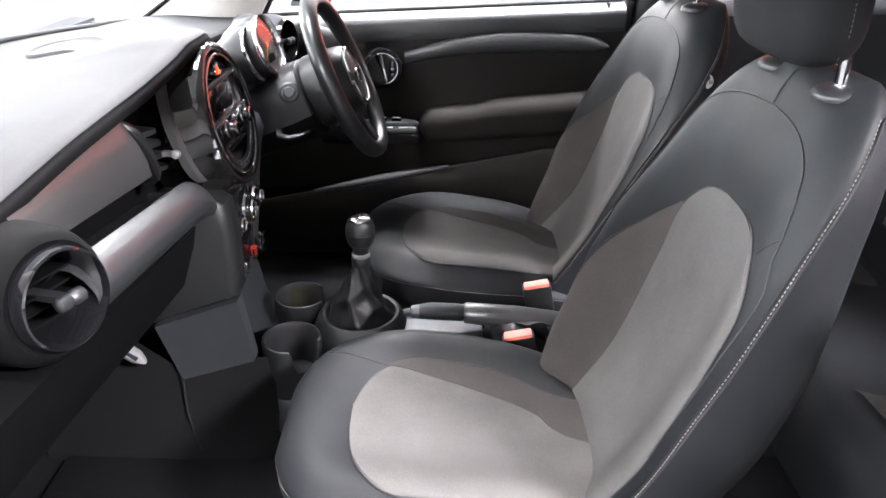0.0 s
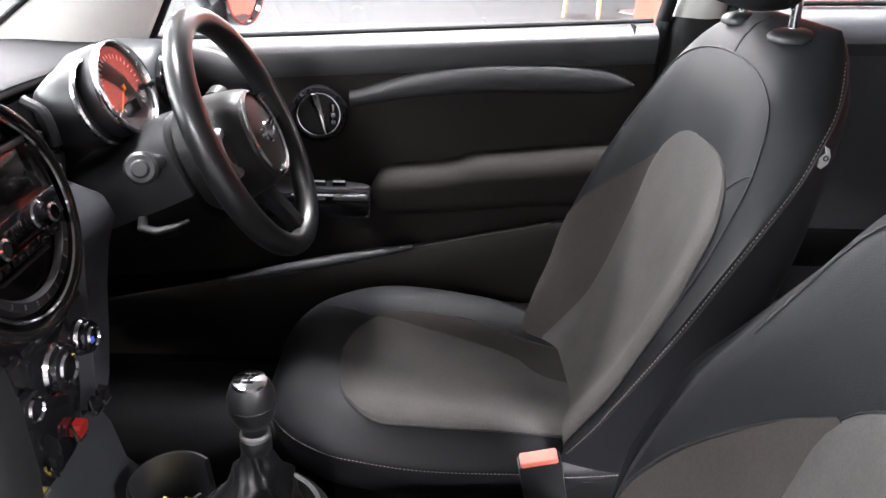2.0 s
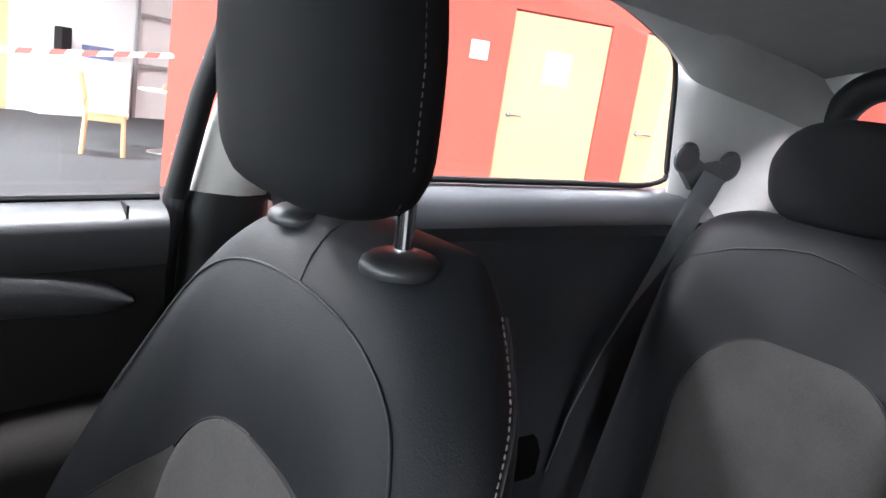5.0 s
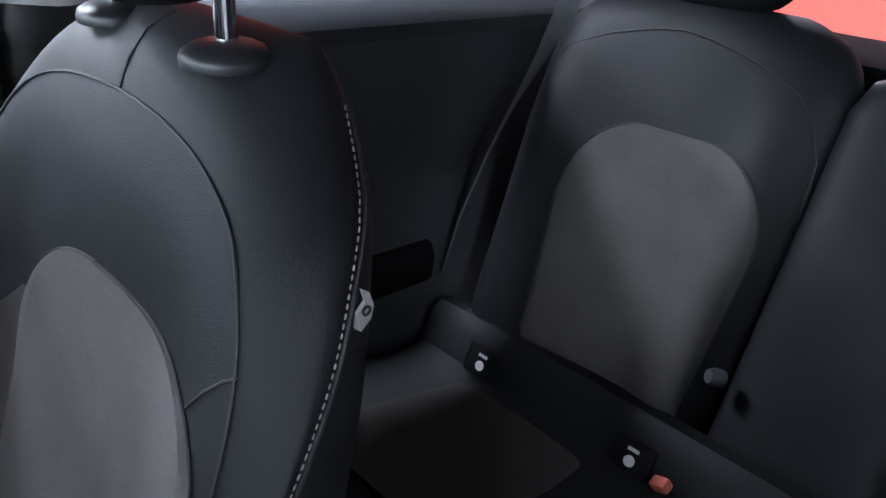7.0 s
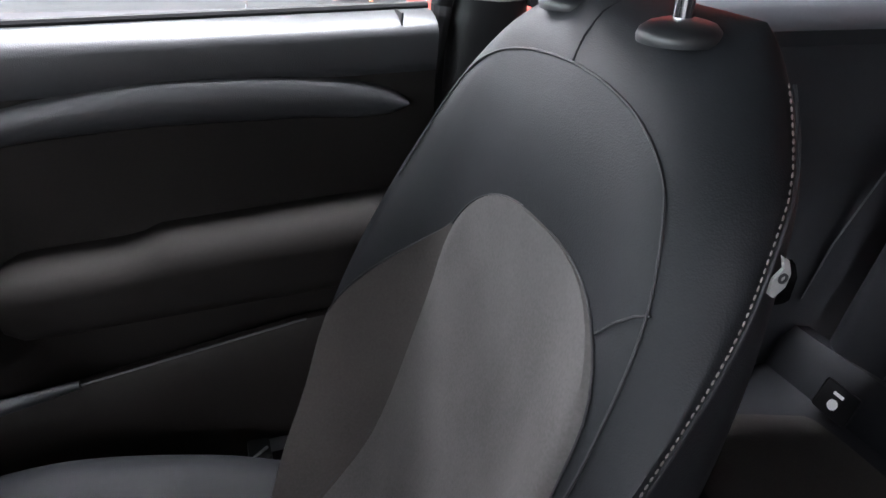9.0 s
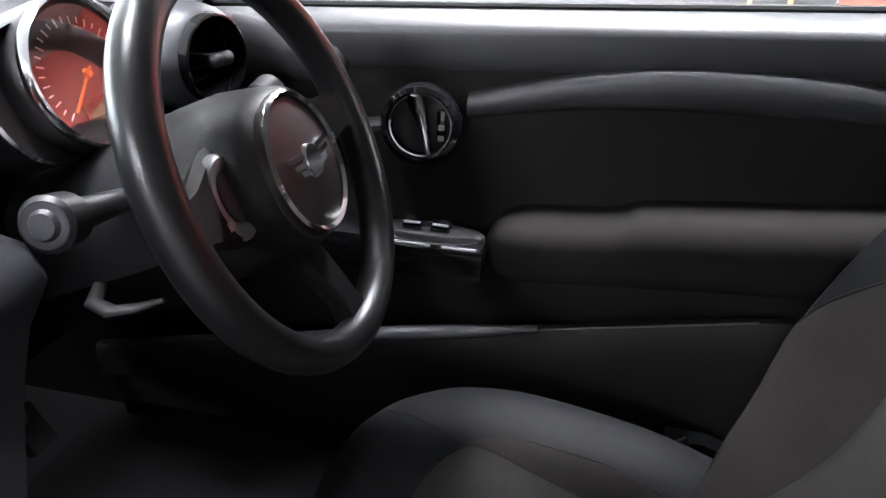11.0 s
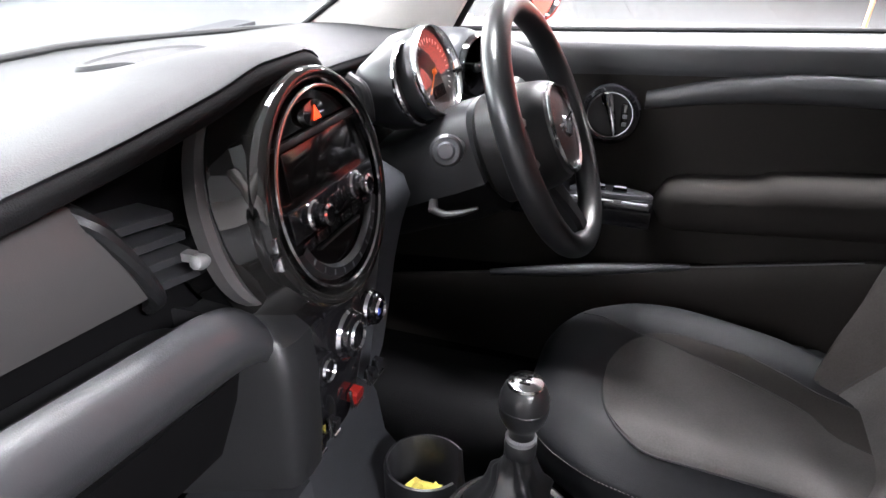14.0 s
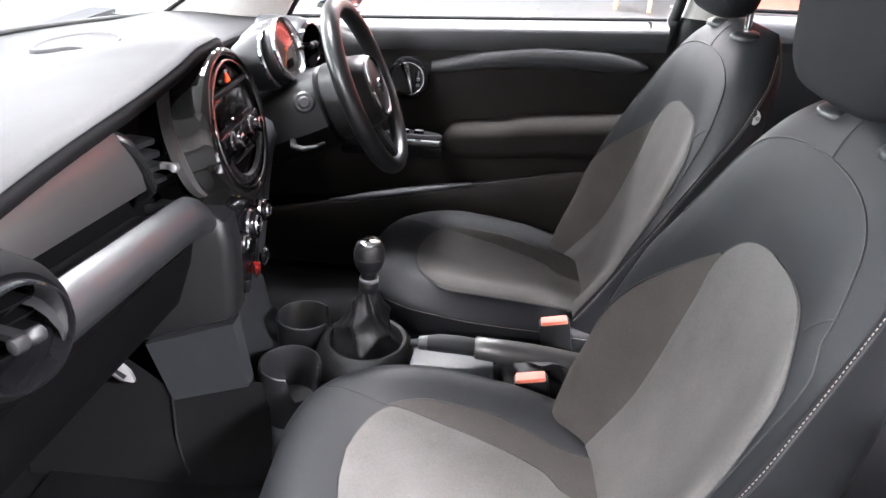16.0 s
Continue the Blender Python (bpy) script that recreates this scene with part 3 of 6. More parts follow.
# quarter panels beside the back seat
def quarter(side):
    t = thing("quarter_panel", (1.0, side * 0.72, 0.5), "black plastic panel below the rear side window", "side panel", kind="structure")
    sill = [(0.785, 1.012), (0.755, 1.016), (0.715, 1.008), (0.695, 0.985), (0.690, 0.955), (0.705, 0.93)]
    face = [(0.705, 0.932), (0.712, 0.85), (0.705, 0.70), (0.68, 0.62), (0.66, 0.55), (0.67, 0.22)]
    for name, prof, mat in (("window_sill", sill, PLASTIC_GREY), ("panel", face, PLASTIC_GREY)):
        bm = BM()
        rows = []
        for i in range(17):
            x = 0.60 + i * 0.075
            rows.append([Vector((x, side * (y - 0.03 * max(0, x - 1.2)), z + (0.03 * (x - 0.9) if z > 0.9 else 0))) for y, z in prof])
        loft(bm, rows, False, False)
        part(name, bm, mat, t)
    bm = BM()
    loft(bm, [[Vector((x, side * y, z)) for y, z in ((0.71, 0.60), (0.66, 0.585), (0.648, 0.565), (0.65, 0.52), (0.70, 0.46))] for x in (0.66, 0.9, 1.12)])
    # dull black keeps the shelf in painted shade
    part("side_shelf", bm, DULL, t, "black moulded shelf with a recess, darkened for shade")
    return t


quarter(1)
quarter(-1)


def c_pillar(side):
    bm = BM()
    rows = []
    for i in range(10):
        z = 0.90 + 0.041 * i
        x0 = 1.425 - 0.19 * max(0, z - 1.04)
        rows.append([Vector((x0 + 0.012, side * 0.735, z)), Vector((x0, side * 0.722, z)), Vector((x0 + 0.008, side * 0.713, z)), Vector((x0 + 0.05, side * (0.70 - 0.12 * (z - 1.0)), z)),
                     Vector((1.58, side * (0.670 - 0.12 * (z - 1.0)), z)), Vector((1.65, side * (0.645 - 0.12 * (z - 1.0)), z)), Vector((1.69, side * 0.60, z))])
    loft(bm, rows, False, False)
    edge = [Vector((x, side * 0.738, 1.021 + 0.03 * (x - 0.9))) for x in (0.62, 0.9, 1.2, 1.36)] + [Vector((1.425 - 0.19 * max(0, z - 1.04), side * 0.731, z)) for z in (1.055, 1.09, 1.16, 1.24)] + [Vector((1.36, side * 0.725, 1.282)), Vector((1.28, side * 0.72, 1.312)), Vector((1.16, side * 0.715, 1.340)), Vector((1.0, side * 0.712, 1.355))]
    bm2 = BM()
    tube(bm2, smooth_line(edge, 40), 0.0055, 8)
    tagged(part("window_frame", bm2, SEAL), "thin black surround of the rear side window", "window frame", kind="structure")
    low = smooth_line([(0.72, side * 0.700, 1.345), (1.0, side * 0.702, 1.345), (1.16, side * 0.704, 1.331), (1.28, side * 0.706, 1.303), (1.355, side * 0.704, 1.268), (1.40, side * 0.690, 1.238), (1.45, side * 0.664, 1.224), (1.55, side * 0.636, 1.208), (1.64, side * 0.605, 1.190), (1.70, side * 0.560, 1.18)], 40)
    bm2 = BM()
    rows = []
    for p in low:
        top = lining(min(1.0, max(0.0, (p.x + 0.36) / 2.06)), 0.5 + 0.5 * side * 0.97)
        rows.append([p + Vector((0, side * 0.012, 0.004)), p, p.lerp(top, 0.5) - Vector((0, side * 0.012, -0.012)), top])
    loft(bm2, rows, False, False)
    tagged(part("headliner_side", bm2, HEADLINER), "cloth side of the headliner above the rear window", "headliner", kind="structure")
    return tagged(part("c_pillar", bm, PILLAR), "pale grey rear pillar cover of the car", "pillar", kind="structure")


c_pillar(1)
c_pillar(-1)
# rear opening
bm = BM()
REAR_RIM = smooth_line([(1.67, 0.60, 0.96), (1.715, 0.595, 1.10), (1.705, 0.57, 1.22), (1.69, 0.50, 1.285), (1.685, 0.25, 1.31), (1.685, -0.25, 1.31), (1.69, -0.50, 1.285), (1.705, -0.57, 1.22), (1.715, -0.595, 1.10), (1.67, -0.60, 0.96)], 60)
tube(bm, REAR_RIM, 0.032, 12)
tagged(part("tailgate_frame", bm, SEAL), "black frame of the rear window", "window frame", kind="structure")
bm = BM()
loft(bm, [[p + Vector((dx, p.y * dy, dz * (p.z - 0.96) / 0.35)) for dx, dy, dz in ((0.0, 0.03, 0.02), (-0.012, 0.10, 0.055), (-0.012, 0.17, 0.10), (0.02, 0.17, 0.10), (0.02, 0.03, 0.02))] for p in REAR_RIM], True, True)
tagged(part("tailgate_surround", bm, PILLAR), "pale grey cover round the rear window", "pillar", kind="structure")
bm = BM()
box(bm, (1.42, -0.64, 0.95), (1.86, 0.64, 0.985))
tagged(part("parcel_shelf", bm, CARPET), "black parcel shelf behind the back seat", "parcel shelf", kind="structure")
bm = BM()
box(bm, (1.80, -0.64, 0.2), (1.86, 0.64, 0.95))
tagged(part("tailgate", bm, PLASTIC), "black lining of the tailgate", "tailgate", kind="structure")


# ---- pads: seat cushions and backs ----
class Pad:
    """A stuffed pad with side bolsters: u across, h along, w out of the front."""

    def __init__(self, m, length, width, front, back, bolster, edge=-0.02, close=0.10, fuller=None, inner=1.0, far=(2.6, 0.74)):
        self.fuller, self.inner, self.far = fuller or (lambda h: 0.0), inner, far
        self.m, self.length, self.width, self.front, self.back, self.bolster, self.edge, self.close = m, length, width, front, back, bolster, edge if callable(edge) else (lambda h: edge), close

    def fade(self, h):
        k = (h - (self.length - self.close)) / self.close
        return math.sqrt(max(0.0, 1 - k * k)) if k > 0 else 1.0

    def w_front(self, u, h):
        s = min(1.0, abs(u) / self.width(h))
        e = self.edge(h)
        power, crest = self.far if u > 0 else (2.6, 0.74)
        w = e + (self.front(h) - e) * (1 - s**power)**0.5
        w += self.bolster(h) * (self.inner if u < 0 else 1.0) * math.exp(-((s - crest) / 0.20)**2) * (1 - s**(8 if u < 0 else 14))
        return e + (w - e) * self.fade(h)

    def at(self, u, h, off=0.0):
        return self.m @ Vector((u * (1 + self.fuller(h)) if u > 0 else u, h, self.w_front(u, h) + off))

    def body(self, bm, nh=34, nu=30):
        rings = []
        for i in range(nh + 1):
            h = self.length * math.sin(0.5 * math.pi * i / nh)**0.9 * 0.9995
            wd, ring = self.width(h), []
            for j in range(nu + 1):
                u = wd * math.sin(0.5 * math.pi * (2 * j / nu - 1))
                ring.append(self.at(u, h))
            for j in range(1, 24):
                s = math.sin(0.5 * math.pi * math.cos(math.pi * j / 24))
                ring.append(self.m @ Vector((wd * s * (1 + self.fuller(h) if s > 0 else 1), h, self.edge(h) - (self.back(h) + self.edge(h)) * (1 - abs(s)**6)**0.5 * self.fade(h))))
            rings.append(ring)
        return loft(bm, rings)

    def patch(self, bm, h0, h1, lo, hi, nh=26, nu=18, lift=0.004, tuck=0.006):
        def f(a, b):
            h = h0 + (h1 - h0) * math.sin(0.5 * math.pi * a)
            u = lo(h) + (hi(h) - lo(h)) * (0.25 * b + 0.75 * (0.5 - 0.5 * math.cos(math.pi * b)) if 0 < b < 1 else b)
            rim = min(a * nh, (1 - a) * nh, b * nu, (1 - b) * nu)
            return self.at(u, h, lift if rim > 0.5 else lift - tuck * (0.6 if 0 < a < 1 else 1.0))
        return sheet(bm, f, nh, nu)

    def across(self, u, h):
        """The pad's own u for a true distance u from its middle."""
        return u / (1 + self.fuller(h)) if u > 0 else u

    def seam(self, bm, pts, radius=0.0018, lift=0.002, segs=6):
        return tube(bm, [self.at(u, h, lift) for u, h in pts], radius, segs)


def stitches(bm, pts, size=0.0008, run=0.62):
    """Short raised stitches along a line."""
    pts = [Vector(p) for p in pts]
    total = sum((b - a).length for a, b in zip(pts, pts[1:]))
    step, d, i, done = 0.0055, 0.0, 0, 0.0
    while d < total and i < len(pts) - 1:
        seg = (pts[i + 1] - pts[i]).length
        if d - done > seg:
            done += seg
            i += 1
            continue
        way = (pts[i + 1] - pts[i]).normalized()
        p = pts[i] + way * (d - done)
        tube(bm, [p, p + way * step * run * 0.5, p + way * step * run], [size * 0.6, size, size * 0.6], 5)
        d += step
    return bm


def arch(half, h0, h1, power=2.0):
    """Half-width that stays as half(h) up to h0 and closes round at h1."""
    def f(h):
        k = max(0.0, min(1.0, (h - h0) / (h1 - h0)))
        return half(h) * (1 - k**power)**(1 / power) + 1e-4
    return f


RECLINE = 21.0


def front_seat(x0, y0, label, edge, width, fuller, tight):
    """edge: how far forward the piped edge of the back stands, width: half its width, fuller: how much wider its far side is, along its height."""
    t = thing("front_seat", (x0 + 0.1, y0, 0.225), label, "car seat", "front seats")
    s, c = math.sin(radians(RECLINE)), math.cos(radians(RECLINE))
    m = Matrix(((0, s, -c, x0 + 0.243), (1, 0, 0, y0), (0, c, s, 0.440), (0, 0, 0, 1)))
    back = Pad(m, 0.652, width, spline((0, 0.15, 0.30, 0.42, 0.55, 0.652), (0.015, -0.012, -0.008, 0.012, 0.032, 0.03)), spline((0, 0.15, 0.35, 0.5, 0.652), (0.135, 0.135, 0.115, 0.085, 0.055)),
               spline((0, 0.1, 0.2, 0.3, 0.4, 0.46, 0.55, 0.652), (0.050, 0.064, 0.064, 0.060, 0.040, 0.026, 0.010, 0)), edge=edge, close=0.075, fuller=fuller, inner=0.40, far=(5.0, 0.80))
    b = part("backrest", back.body(BM()), LEATHER, t)
    apex = -0.03
    near = arch(spline((0, 0.15, 0.27, 0.34, 0.46), (0.150, 0.168, 0.170, 0.162, 0.150)), 0.36 - tight, 0.463 - 0.25 * tight, 2.6 - 12 * tight)
    far = arch(spline((0, 0.08, 0.2, 0.27, 0.325, 0.46), (0.115, 0.130, 0.142, 0.149, 0.152, 0.152)), 0.34, 0.463 - 0.25 * tight, 2.2)
    high = 0.463 - 0.25 * tight
    lo, hi = (lambda h: apex - near(h)), (lambda h: back.across(apex + far(h), h))
    part("centre_panel", back.patch(BM(), 0.0, high, lo, hi), FABRIC, b, "taupe woven centre panel")
    wing_out = spline((0, 0.1, 0.19, 0.23, 0.27, 0.316, 0.357, 0.394), (0.195, 0.208, 0.212, 0.204, 0.192, 0.173, 0.148, 0.112))
    outer = lambda h: back.across(max(min(wing_out(h), 0.95 * back.width(h) * (1 + back.fuller(h))), apex + far(h) + 0.003), h)
    part("side_panel", back.patch(BM(), 0.0, 0.394, lambda h: back.across(apex + far(h) - 0.012, h), outer, 22, 12, 0.0022), FABRIC_DARK, b, "dark brown woven side panel")
    climb = [math.sin(0.5 * math.pi * i / 24) for i in range(25)]
    bm = BM()
    for line in (lo, hi):
        back.seam(bm, [(line((high - 0.0005) * k) + (0.001 if line is hi else -0.001), (high - 0.0005) * k) for k in climb], 0.0010, 0.001)
    back.seam(bm, [(outer(0.394 * k), 0.394 * k) for k in climb], 0.0012, 0.001)
    part("seam", bm, PIPING, b, "dark seam round the cloth panels")
    # seam over the shoulder, and short seams from it
    k = 1 - 2.5 * tight
    shoulder = smooth_line([(0.200, 0.40, 0), (0.192, 0.46, 0), (0.176, 0.512, 0), (0.150, 0.546, 0), (0.112, 0.566, 0), (0.057, 0.576, 0), (0.0, 0.579, 0), (-0.048 * k, 0.576, 0), (-0.092 * k, 0.567, 0), (-0.128 * k, 0.551, 0), (-0.148 * k, 0.535, 0),
                            (-0.161 * k, 0.515, 0), (-0.173 * k, 0.49, 0), (-0.183 * k, 0.465, 0), (-0.190 * k, 0.44, 0), (-0.197, 0.40, 0), (-0.202, 0.34, 0), (-0.203, 0.25, 0), (-0.197, 0.15, 0)], 60)
    bm = BM()
    back.seam(bm, [(back.across(p.x, p.y), p.y) for p in shoulder], 0.0012, 0.0006)
    back.seam(bm, [(0.0, 0.579), (0.006, 0.60), (0.012, 0.622), (0.013, 0.64)], 0.0010, 0.0006)
    back.seam(bm, [(-0.158 * k, 0.434), (-0.168 * k, 0.449), (-0.177 * k, 0.460), (-0.185 * k, 0.466)], 0.0010, 0.0005)
    part("shoulder_seam", bm, PIPING, b, "dark seam over the shoulder of the seat back")
    for sd in (-1, 1):
        rim = [back.m @ Vector((sd * ((1 + back.fuller(h) if sd > 0 else 1) * back.width(h) + 0.001), h, back.edge(h) - 0.004)) for h in [0.02 + 0.60 * i / 40 for i in range(41)]]
        part("stitching", stitches(BM(), rim, 0.0008), STITCH, b, "row of white stitches")
        bm = BM()
        tube(bm, [p + Vector((0.004, 0, 0)) for p in rim], 0.0015, 6)
        part("edge_seam", bm, PIPING, b)
    # woven tag on the inboard side seam, in view on the driver's seat
    if not tight:
        m_tag = frame_of(back.m @ Vector((-back.width(0.519) - 0.0030, 0.519, -0.0330)), (0, -1, 0), back.m.to_3x3() @ Vector((0, 1, 0)))
        bm = BM()
        slab(bm, [m_tag @ Vector((x, y, 0)) for x, y in ((0.0125, 0.0075), (0.006, 0.0015), (-0.002, 0.0045), (-0.0115, 0.0010), (-0.0125, -0.0035), (-0.004, -0.0075), (0.0045, -0.0055), (0.0115, 0.0015))], (0, -0.0025, 0))
        tag = part("tag", bm, TAG, b, "small pale woven tag", smooth=0)
        bm = BM()
        lathe(bm, [(0.0018, 0.0025), (0.0018, 0.0034), (0.0034, 0.0034), (0.0034, 0.0025)], m_tag @ pose(0.0005, -0.0012, 0), 16)
        part("tag_print", bm, PIPING, tag)

    # head restraint on two posts
    hm = m @ Matrix.Translation((0, 0, 0))
    for u in (-0.077, 0.077):
        foot = hm @ Vector((u, 0.622, 0.011))
        axis = Vector((-0.06, 0, 1)).normalized()
        bm = BM()
        lathe(bm, [(0.0, 0.012), (0.012, 0.012), (0.0215, 0.0095), (0.0275, 0.0055), (0.0290, 0.0015), (0.0285, -0.003)], frame_of(foot, axis), 24)
        part("post_guide", bm, SATIN, t)
        bm = BM()
        tube(bm, [foot - axis * 0.05, foot + axis * 0.03, foot + axis * 0.07, foot + axis * 0.13], 0.0068, 14)
        post = part("headrest_post", bm, CHROME, t, "chrome headrest post")
        if u > 0:
            bm = BM()
            for k in range(3):
                lathe(bm, [(0.0072, -0.003), (0.0079, 0.0), (0.0072, 0.003)], frame_of(foot + axis * (0.03 + 0.012 * k), axis), 14)
            part("notch", bm, PIPING, post)
    cs = [(-0.004, 0.04, 0.014), (0.0, 0.080, 0.032), (0.012, 0.104, 0.048), (0.04, 0.117, 0.057), (0.10, 0.120, 0.059), (0.16, 0.115, 0.055), (0.20, 0.104, 0.047), (0.225, 0.09, 0.036), (0.236, 0.055, 0.018)]
    bm = BM()
    rings = []
    base = hm @ Vector((0.006, 0.641, 0.048))
    tilt = Matrix.Rotation(radians(-5), 3, "Y")
    fw, fd = spline([c[0] for c in cs], [c[1] for c in cs]), spline([c[0] for c in cs], [c[2] for c in cs])
    for h, hw, hd in [(q, fw(q), fd(q)) for q in [-0.004 + 0.24 * (0.5 - 0.5 * math.cos(math.pi * i / 32)) for i in range(33)]]:
        ring = []
        for k in range(72):
            a = 2 * math.pi * k / 72
            ca, sa = math.cos(a), math.sin(a)
            ring.append(base + tilt @ Vector((math.copysign(abs(ca)**0.75, ca) * hd * 0.86, math.copysign(abs(sa)**0.62, sa) * hw, h)))
        rings.append(ring)
    loft(bm, rings)
    head = part("headrest", bm, FABRIC_BLACK, t, "black cloth headrest")
    for sd in (-1, 1):
        line = [base + tilt @ Vector((hd * 0.12, sd * (hw + 0.0005), h)) for h, hw, hd in cs[1:-1]]
        line = [a.lerp(b, k / 6) for a, b in zip(line, line[1:]) for k in range(6)]
        part("stitching", stitches(BM(), line, 0.0006), FABRIC, head, "faint row of stitches")

    # cushion
    up = radians(4.0)
    mc = Matrix(((0, -math.cos(up), math.sin(up), x0 + 0.32), (1, 0, 0, y0), (0, math.sin(up), math.cos(up), 0.415), (0, 0, 0, 1)))
    cush = Pad(mc, 0.556, spline((0, 0.15, 0.32, 0.42, 0.49, 0.535, 0.556), (0.185, 0.222, 0.238, 0.226, 0.188, 0.135, 0.08)),
               spline((0, 0.3, 0.45, 0.556), (0.045, 0.056, 0.062, 0.056)), spline((0, 0.4, 0.556), (0.06, 0.075, 0.06)),
               spline((0, 0.1, 0.2, 0.35, 0.47, 0.556), (0.0, 0.010, 0.022, 0.024, 0.008, 0)), edge=spline((0, 0.1, 0.2, 0.4, 0.5, 0.556), (0.0, 0.012, 0.026, 0.032, 0.022, 0.010)), close=0.075, far=(4.5, 0.80))
    cb = part("cushion", cush.body(BM()), LEATHER, t)
    near = arch(spline((0, 0.2, 0.36, 0.45), (0.15, 0.184, 0.192, 0.185)), 0.35, 0.450, 2.8)
    divide = spline((0.0, 0.128, 0.156, 0.225, 0.316, 0.395, 0.418, 0.438, 0.449), (-0.06, -0.030, 0.008, 0.045, 0.078, 0.098, 0.075, 0.030, -0.015))
    far = spline((0.02, 0.13, 0.19, 0.25, 0.337, 0.38, 0.40), (0.045, 0.070, 0.102, 0.122, 0.126, 0.114, 0.101))
    part("centre_panel", cush.patch(BM(), 0.02, 0.449, lambda h: -near(h), lambda h: max(divide(h), 0.001 - near(h)), 34, 26), FABRIC, cb, "taupe woven centre panel")
    part("side_panel", cush.patch(BM(), 0.02, 0.400, lambda h: divide(h) - 0.006, lambda h: max(far(h), divide(h) + 0.002), 30, 12, 0.0030), FABRIC_DARK, cb, "dark brown woven side panel")
    bm = BM()
    cush.seam(bm, [(-near(h) - 0.001, h) for h in [0.4485 * math.sin(0.5 * math.pi * i / 30) for i in range(31)]], 0.0013, 0.002)
    cush.seam(bm, [(divide(h), h) for h in [0.02 + 0.429 * i / 40 for i in range(41)]], 0.0011, 0.003)
    cush.seam(bm, [(far(h), h) for h in [0.02 + 0.38 * i / 30 for i in range(31)]], 0.0011, 0.002)
    cush.seam(bm, [(0.098, 0.399), (0.112, 0.440), (0.124, 0.475), (0.130, 0.505)], 0.0010, 0.001)
    part("seam", bm, PIPING, cb)
    rimline = [cush.m @ Vector((sd * (cush.width(h) + 0.001), h, cush.edge(h) - 0.002)) for sd, hs in ((-1, range(41)), (1, range(40, -1, -1))) for h in [0.02 + 0.53 * i / 40 for i in hs]]
    part("stitching", stitches(BM(), rimline, 0.0008), STITCH, cb, "row of white stitches")
    # base frame under the cushion
    bm = BM()
    loft(bm, [[(x0 - 0.12, y0 + sy * 0.19, z) for sy, z in ((-1, 0.27), (1, 0.27), (1, 0.40), (-1, 0.40))], [(x0 + 0.34, y0 + sy * 0.21, z) for sy, z in ((-1, 0.27), (1, 0.27), (1, 0.42), (-1, 0.42))]])
    part("seat_base", bm, PLASTIC, t)
    for sy in (-1, 1):
        bm = BM()
        box(bm, (x0 - 0.20, y0 + sy * 0.17 - 0.02, 0.226), (x0 + 0.36, y0 + sy * 0.17 + 0.02, 0.272))
        part("seat_rail", bm, SEAL, t)
        # hinge cover
        bm = BM()
        lathe(bm, [(0, 0.012), (0.035, 0.010), (0.05, 0.0), (0.05, -0.02)], frame_of((x0 + 0.30, y0 + sy * 0.225, 0.40), (0, sy, 0)), 24)
        part("hinge_cover", bm, PLASTIC, t)
    return t


front_seat(0.0, -0.318, "passenger seat in black leatherette with taupe cloth panels",
           spline((0, 0.136, 0.22, 0.307, 0.378, 0.475, 0.548, 0.606, 0.652), (0.035, 0.036, 0.042, 0.041, 0.029, 0.015, 0.005, -0.002, -0.010)),
           spline((0, 0.136, 0.22, 0.307, 0.378, 0.475, 0.548, 0.606, 0.642, 0.652), (0.215, 0.236, 0.247, 0.247, 0.228, 0.201, 0.180, 0.150, 0.118, 0.10)),
           spline((0, 0.1, 0.2, 0.3, 0.4, 0.5, 0.56, 0.652), (-0.22, 0.02, 0.09, 0.08, 0.10, 0.10, 0.09, 0.0)), 0.03)
front_seat(0.047, 0.337, "driver's seat in black leatherette with taupe cloth panels",
           spline((0, 0.2, 0.3, 0.357, 0.40, 0.45, 0.49, 0.53, 0.588, 0.652), (0.050, 0.036, 0.022, 0.013, 0.005, -0.006, -0.016, -0.021, -0.028, -0.028)),
           spline((0, 0.1, 0.25, 0.357, 0.40, 0.45, 0.49, 0.53, 0.56, 0.59, 0.642, 0.652), (0.205, 0.232, 0.247, 0.240, 0.235, 0.226, 0.214, 0.200, 0.187, 0.166, 0.116, 0.10)),
           spline((0, 0.1, 0.16, 0.2, 0.3, 0.4, 0.47, 0.55, 0.652), (-0.36, -0.17, -0.04, 0.02, 0.075, 0.10, 0.11, 0.08, 0.0)), 0.0)

